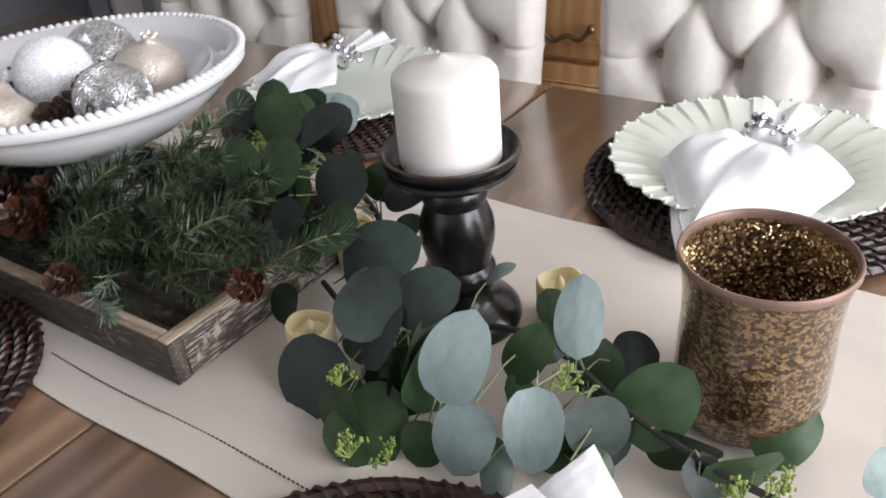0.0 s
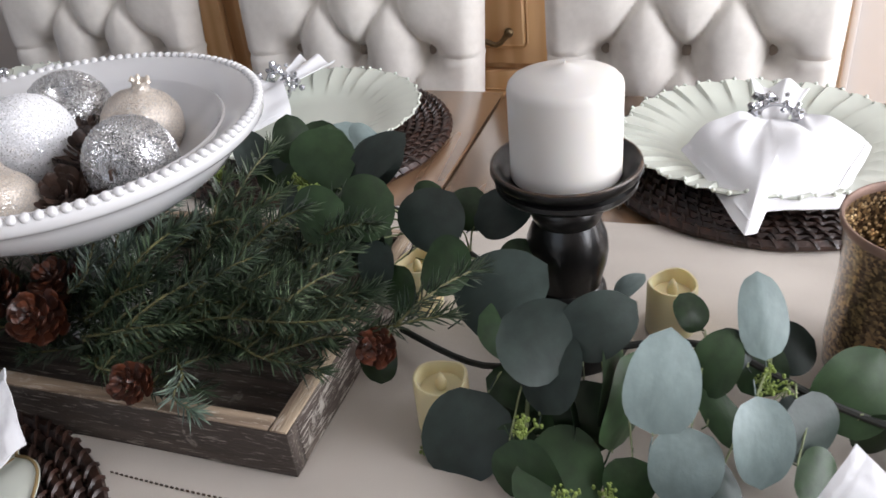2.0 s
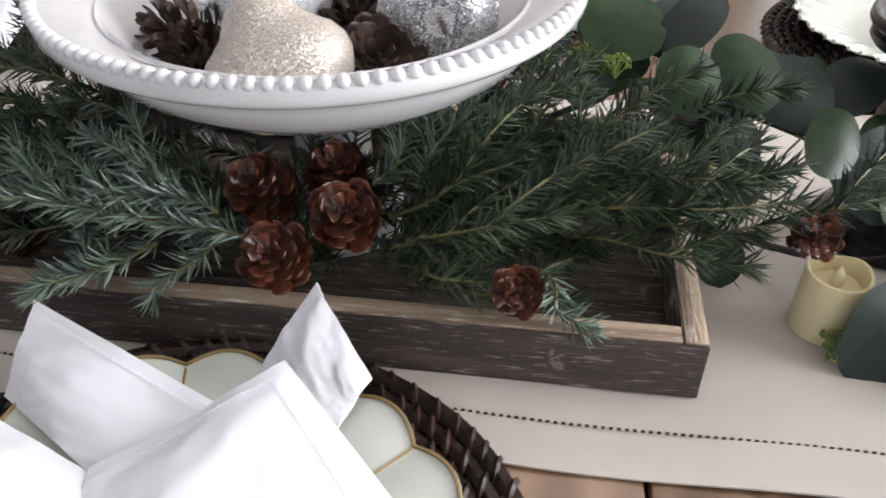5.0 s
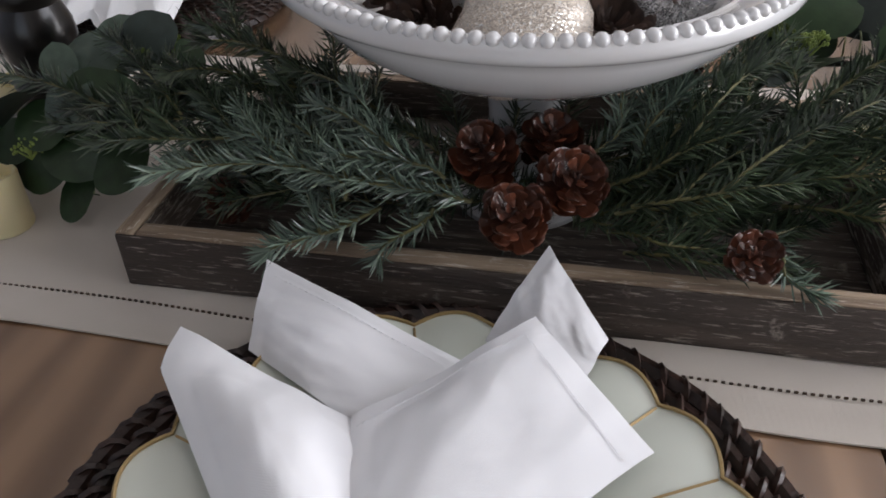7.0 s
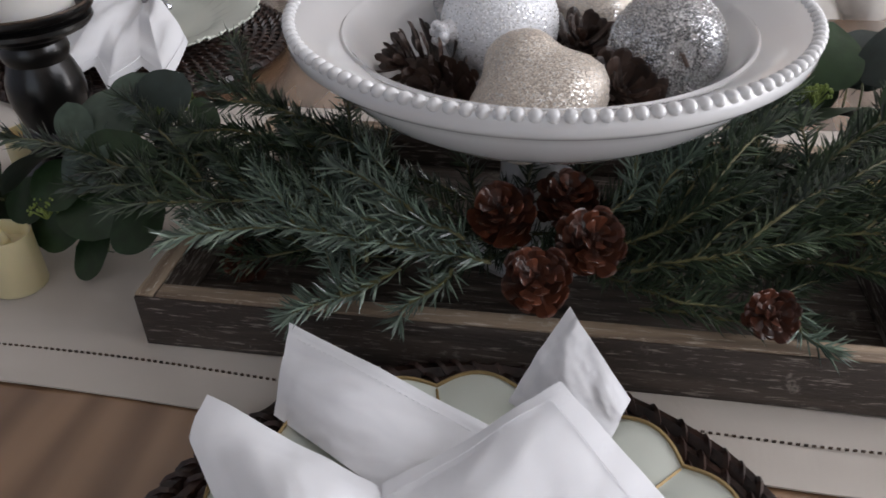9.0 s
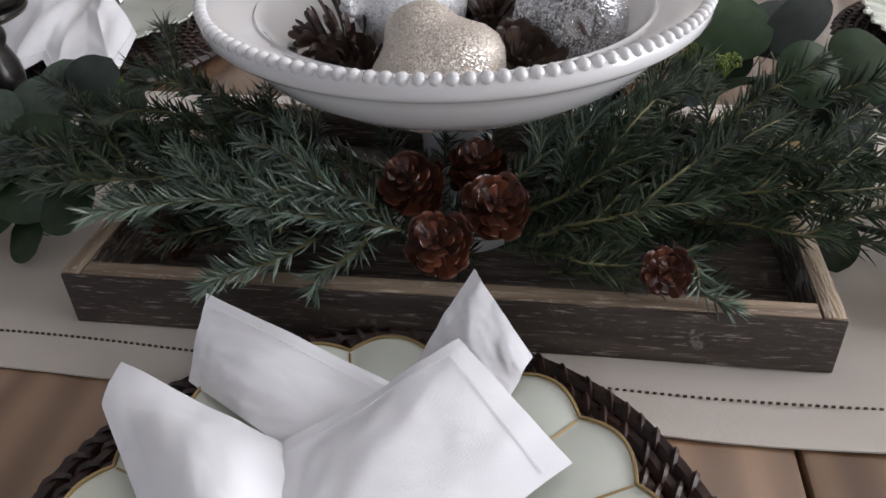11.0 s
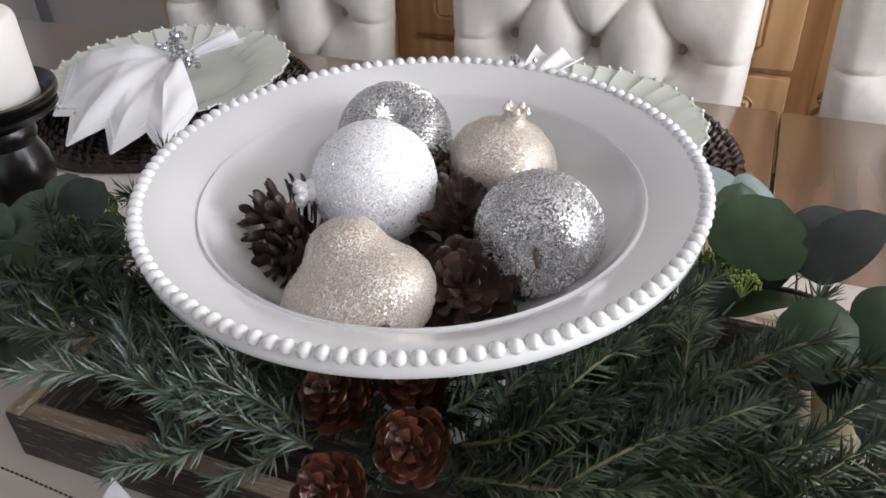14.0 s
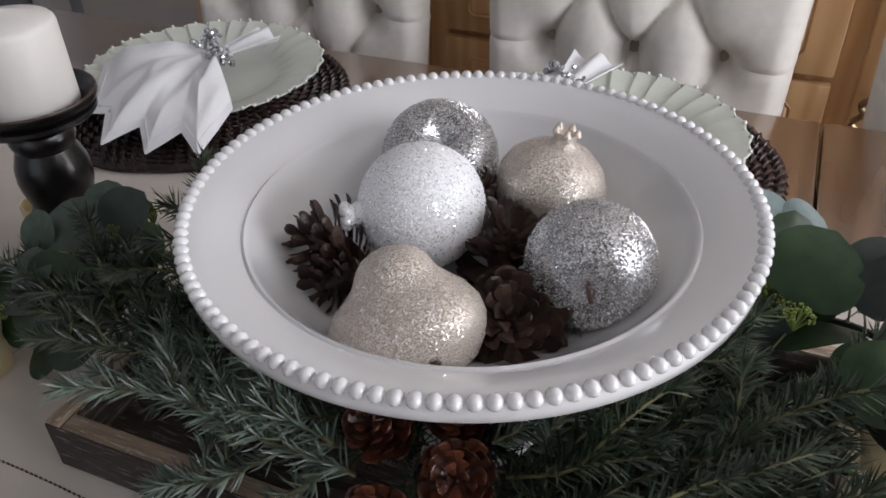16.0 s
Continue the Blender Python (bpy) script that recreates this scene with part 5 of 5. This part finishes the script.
NZ = PZ + 0.017
NEAR_FLAPS = [
    ((-0.361, -0.026, 0.817), (-0.240, -0.070, 0.797), (-0.290, -0.114, 0.795), (-0.357, -0.074, NZ + 0.001)),
    ((-0.236, -0.046, NZ), (-0.186, -0.078, NZ), (-0.172, -0.045, 0.802), (-0.207, -0.012, 0.834)),
    ((-0.288, -0.114, 0.798), (-0.209, -0.062, 0.827), (-0.149, -0.108, NZ), (-0.262, -0.225, NZ + 0.003)),
    ((-0.388, -0.080, 0.809), (-0.286, -0.116, 0.797), (-0.262, -0.205, NZ + 0.002), (-0.304, -0.205, NZ - 0.002)),
    ((-0.292, -0.260, NZ - 0.002), (-0.190, -0.250, NZ - 0.002), (-0.156, -0.135, NZ - 0.003), (-0.300, -0.160, NZ - 0.003))]
near_napkin = standing_napkin(pose(0, 0, 0), "white cotton napkin folded into standing points on a plate", NEAR_FLAPS)


def stitches(parent, k, a, b):
    """A line of hem stitches on flap k from a to b, both shares along its sides."""
    fn, nrm = cloth_surface(NEAR_FLAPS[k], BULGES[k], k * 3.7 + 1)
    bm = bmesh.new()
    n = 30
    for i in range(n):
        p, q = (fn(a[0] + (b[0] - a[0]) * f, a[1] + (b[1] - a[1]) * f) + nrm * 0.0009 for f in (i / n, (i + 0.62) / n))
        tube([p, q], 0.00035, 4, bm)
    o = part("stitching", bm, M_NAPKIN, parent, "white hem stitching")
    o["kind"] = "stuff"


stitches(near_napkin, 2, (0.03, 0.085), (0.9, 0.085))
stitches(near_napkin, 2, (0.9, 0.085), (0.9, 0.97))
stitches(near_napkin, 0, (0.06, 0.14), (0.97, 0.14))
standing_napkin(pose(0.536, 0.046, 0), "white cotton napkin folded to a point on a plate",
    [((-0.245, -0.060, NZ), (-0.150, -0.070, NZ), (-0.158, -0.040, 0.803), (-0.207, -0.008, 0.832)),
     ((-0.290, -0.118, NZ), (-0.150, -0.118, NZ), (-0.168, -0.060, 0.808), (-0.228, -0.042, 0.822)),
     ((-0.310, -0.235, NZ), (-0.160, -0.225, NZ), (-0.158, -0.100, NZ + 0.006), (-0.290, -0.105, NZ + 0.012))])
copy_thing(mats[0], pose(0.297, -0.150, TOP + 0.004, 0, 0, 33))
scalloped_plate(pose(0.297, -0.155, PZ, 0, 0, 20))


def ringed_napkin(m, edge, seed=0.0):
    """A napkin drawn through a crystal ring: a pleated skirt that opens to the given free edge, a short tail behind."""
    e = empty("napkin", m, "white cotton napkin gathered in a crystal napkin ring", "napkin", "ringed napkins")
    pts = [Vector(p) for p in edge]
    run = [0.0]
    for a, b in zip(pts, pts[1:]):
        run.append(run[-1] + (b - a).length)

    def rim(u):
        d = u * run[-1]
        k = max(i for i in range(len(pts) - 1) if run[i] <= d + 1e-9)
        return pts[k].lerp(pts[k + 1], (d - run[k]) / (run[k + 1] - run[k]))

    def skirt(u, v):
        foot = Vector((0.013 * (u * 2 - 1), -0.002, 0.033))
        edge_point = rim(u)
        p = foot.lerp(edge_point, v)
        p.z = foot.z + (edge_point.z - foot.z) * v ** 4
        fold = 0.0045 * math.sin(u * 13 + seed) + 0.002 * math.sin(u * 29 + 2 * seed + 2 * v)
        lift = 0.012 * math.sin(math.pi * min(1, v * 1.1)) + fold * min(1, v * 3) * (1.05 - 0.75 * v)
        lift += 0.005 * noise.noise((u * 6 + seed, v * 4, 0.5)) * min(1, v * 3)
        return (p.x + 0.003 * math.sin(6 * v + 9 * u), p.y, max(p.z + lift, p.z + 0.001))
    part("fan", sheet(skirt, 110, 44, 0.0012), M_NAPKIN, e)
    bm = bmesh.new()
    for k in range(len(pts) - 1):
        n = max(2, int((pts[k + 1] - pts[k]).length / 0.004))
        us = [(run[k] + (run[k + 1] - run[k]) * q / n) / run[-1] for q in range(n + 1)]
        tube([Vector(skirt(u, 0.93)) + Vector((0, 0, 0.0005)) for u in us], 0.0006, 4, bm)
    part("hem", bm, M_NAPKIN, e, "narrow stitched hem")

    def tail(u, v):
        s = u * 2 - 1
        w = 0.010 + 0.020 * v
        return (w * s + 0.006 * v, 0.075 * v, 0.030 + 0.012 * v + 0.006 * math.sin(s * 5 + seed) * v)
    part("tail", sheet(tail, 30, 16, 0.0012), M_NAPKIN, e)
    r = empty("napkin_ring", m, "clear crystal beaded napkin ring round a napkin", "napkin ring", "crystal napkin rings")
    part("band", tube([(0.019 * math.cos(a), 0.0, 0.030 + 0.019 * math.sin(a)) for a in (2 * math.pi * i / 28 for i in range(28))], 0.0022, 8, closed=True), M_SILVER, r)
    rng = random.Random(4)
    bead = None
    for k in range(44):
        a = rng.uniform(-0.2, math.pi + 0.2)
        q = (rng.uniform(0.020, 0.030) * math.cos(a), rng.uniform(-0.017, 0.017), 0.030 + rng.uniform(0.019, 0.029) * math.sin(a))
        s = rng.uniform(0.6, 1.25)
        if bead is None:
            bm = bmesh.new()
            bmesh.ops.create_icosphere(bm, subdivisions=1, radius=0.0042)
            bead = part("crystal_bead", bm, M_CRYSTAL, r, smooth=False)
            bead.matrix_basis = pose(*q)
        else:
            again(bead, pose(*q, rng.uniform(0, 90), rng.uniform(0, 90), 0) @ Matrix.Diagonal((s, s, s, 1)))
    return e, r


NZR = PZ + 0.004
NAP_A = [(-0.086, -0.059, 0.021), (-0.038, -0.160, 0.006), (-0.024, -0.181, 0.001), (-0.0125, -0.176, 0.001), (-0.004, -0.153, 0.011), (0.053, -0.142, 0.012), (0.067, -0.088, 0.018), (0.085, -0.036, 0.021)]
NAP_B = [(-0.09, -0.05, 0.020), (-0.06, -0.13, 0.014), (-0.02, -0.10, 0.018), (0.0, -0.15, 0.008), (0.04, -0.12, 0.016), (0.07, -0.06, 0.020)]
NAP_C = [pose(0, 0, 0, 0, 0, 30) @ Vector(p) for p in ((-0.122, -0.050, 0.024), (-0.062, -0.150, 0.014), (-0.035, -0.150, 0.018), (-0.008, -0.192, 0.004), (0.022, -0.160, 0.016), (0.051, -0.192, 0.004), (0.070, -0.155, 0.016), (0.103, -0.176, 0.004), (0.093, -0.095, 0.020))]
ringed_napkin(pose(0.300, 0.505, NZR), NAP_A, 0.4)
ringed_napkin(pose(-0.300, 0.562, NZR, 0, 0, -14), NAP_B, 1.3)
ringed_napkin(pose(-0.716, 0.515, NZR, 0, 0, -30), NAP_C, 2.2)


# ---------------------------------------------------------------- mercury-glass hurricane
def hurricane():
    e = empty("hurricane_vase", pose(0.377, 0.182, CLOTH) @ Matrix.Diagonal((1, 1, 0.90, 1)), "gold crackled mercury-glass hurricane with a copper rim", "vase")
    out = [(0, 0.002), (0.038, 0.002), (0.0445, 0.004), (0.0480, 0.011), (0.0495, 0.030), (0.0490, 0.060), (0.0480, 0.090), (0.0495, 0.118), (0.0525, 0.136)]
    ins = [(0.0512, 0.136), (0.0480, 0.118), (0.0465, 0.090), (0.0475, 0.060), (0.0480, 0.030), (0.0465, 0.012), (0.042, 0.007), (0, 0.006)]
    part("glass", lathe(out + ins, 96), M_MERCURY, e, "crackled gold glass")
    part("rim_band", lathe([(0.0508, 0.1345), (0.0527, 0.134), (0.0538, 0.1365), (0.0538, 0.1400), (0.0530, 0.1415), (0.0518, 0.1412), (0.0508, 0.139), (0.0508, 0.1345)], 96), M_COPPER, e, "dull copper rim")
    rng = random.Random(8)
    bm = bmesh.new()
    for _ in range(2600):
        a, z = rng.uniform(0, 6.283), rng.uniform(0.010, 0.131)
        r = 0.0476 - 0.0010 * min(1, z / 0.09) if z < 0.095 else 0.0466 + (z - 0.095) * 0.10
        k = rng.uniform(0.0008, 0.0019)
        c, s = math.cos(a), math.sin(a)
        up = Vector((rng.uniform(-0.5, 0.5) * -s, rng.uniform(-0.5, 0.5) * c, 1)).normalized() * k
        sd = Vector((-s, c, rng.uniform(-0.4, 0.4))).normalized() * k * 0.8
        q = Vector((c, s, 0)) * (r - 0.0006) + Vector((0, 0, z))
        v = [bm.verts.new(q + w) for w in (up, sd, -up, -sd, Vector((-c, -s, 0)) * k * 0.7)]
        for i in range(4):
            bm.faces.new((v[i], v[(i + 1) % 4], v[4]))
    o = part("gold_leaf", bm, M_GOLDFLAKE, e, "gold leaf flakes", smooth=False)
    o["kind"] = "stuff"
    return e


def mercury():
    m = bpy.data.materials.new("mercury_glass")
    m.use_nodes = True
    nt = m.node_tree
    b = nt.nodes["Principled BSDF"]
    tc = nt.nodes.new("ShaderNodeTexCoord")
    vo = nt.nodes.new("ShaderNodeTexVoronoi")
    vo.feature = "F1"
    vo.inputs["Scale"].default_value = 430
    ns = nt.nodes.new("ShaderNodeTexNoise")
    ns.inputs["Scale"].default_value, ns.inputs["Detail"].default_value = 260, 6
    nt.links.new(tc.outputs["Object"], vo.inputs["Vector"])
    nt.links.new(tc.outputs["Object"], ns.inputs["Vector"])
    sep = nt.nodes.new("ShaderNodeSeparateColor")
    nt.links.new(vo.outputs["Color"], sep.inputs[0])
    mul = nt.nodes.new("ShaderNodeMath")
    mul.operation = "MULTIPLY"
    nt.links.new(sep.outputs[0], mul.inputs[0])
    nt.links.new(ns.outputs[0], mul.inputs[1])
    ramp = nt.nodes.new("ShaderNodeValToRGB")
    el = ramp.color_ramp.elements
    el[0].position, el[0].color = 0.12, (0.080, 0.046, 0.026, 1)
    el[1].position, el[1].color = 0.46, (0.44, 0.28, 0.13, 1)
    mid = el.new(0.25)
    mid.color = (0.17, 0.115, 0.068, 1)
    nt.links.new(mul.outputs[0], ramp.inputs[0])
    nt.links.new(ramp.outputs[0], b.inputs["Base Color"])
    b.inputs["Metallic"].default_value, b.inputs["Roughness"].default_value = 0.75, 0.28
    b.inputs["Coat Weight"].default_value, b.inputs["Coat Roughness"].default_value = 1.0, 0.03
    bp = nt.nodes.new("ShaderNodeBump")
    bp.inputs["Strength"].default_value, bp.inputs["Distance"].default_value = 0.6, 0.0015
    nt.links.new(mul.outputs[0], bp.inputs["Height"])
    nt.links.new(bp.outputs[0], b.inputs["Normal"])
    return m


M_MERCURY = mercury()
M_GOLDFLAKE = mat("gold_flake", (0.95, 0.74, 0.42), 0.34, metal=0.9, vary=0.3, scale=400, bump=0, color2=(0.45, 0.30, 0.15))
hurricane()


# ---------------------------------------------------------------- floor boards, last
fb = None
for i in range(30):
    for j, (x0, x1) in enumerate(((-3.2, -1.31), (-1.30, 0.39), (0.40, 1.95))):
        y0 = -2.42 + i * 0.15
        if y0 > 2.0:
            continue
        o = part("floor_board", box(x0, x1, y0, y0 + 0.1485, -0.02, 0.0, 0.002, segs=1), M_FLOOR, floor)
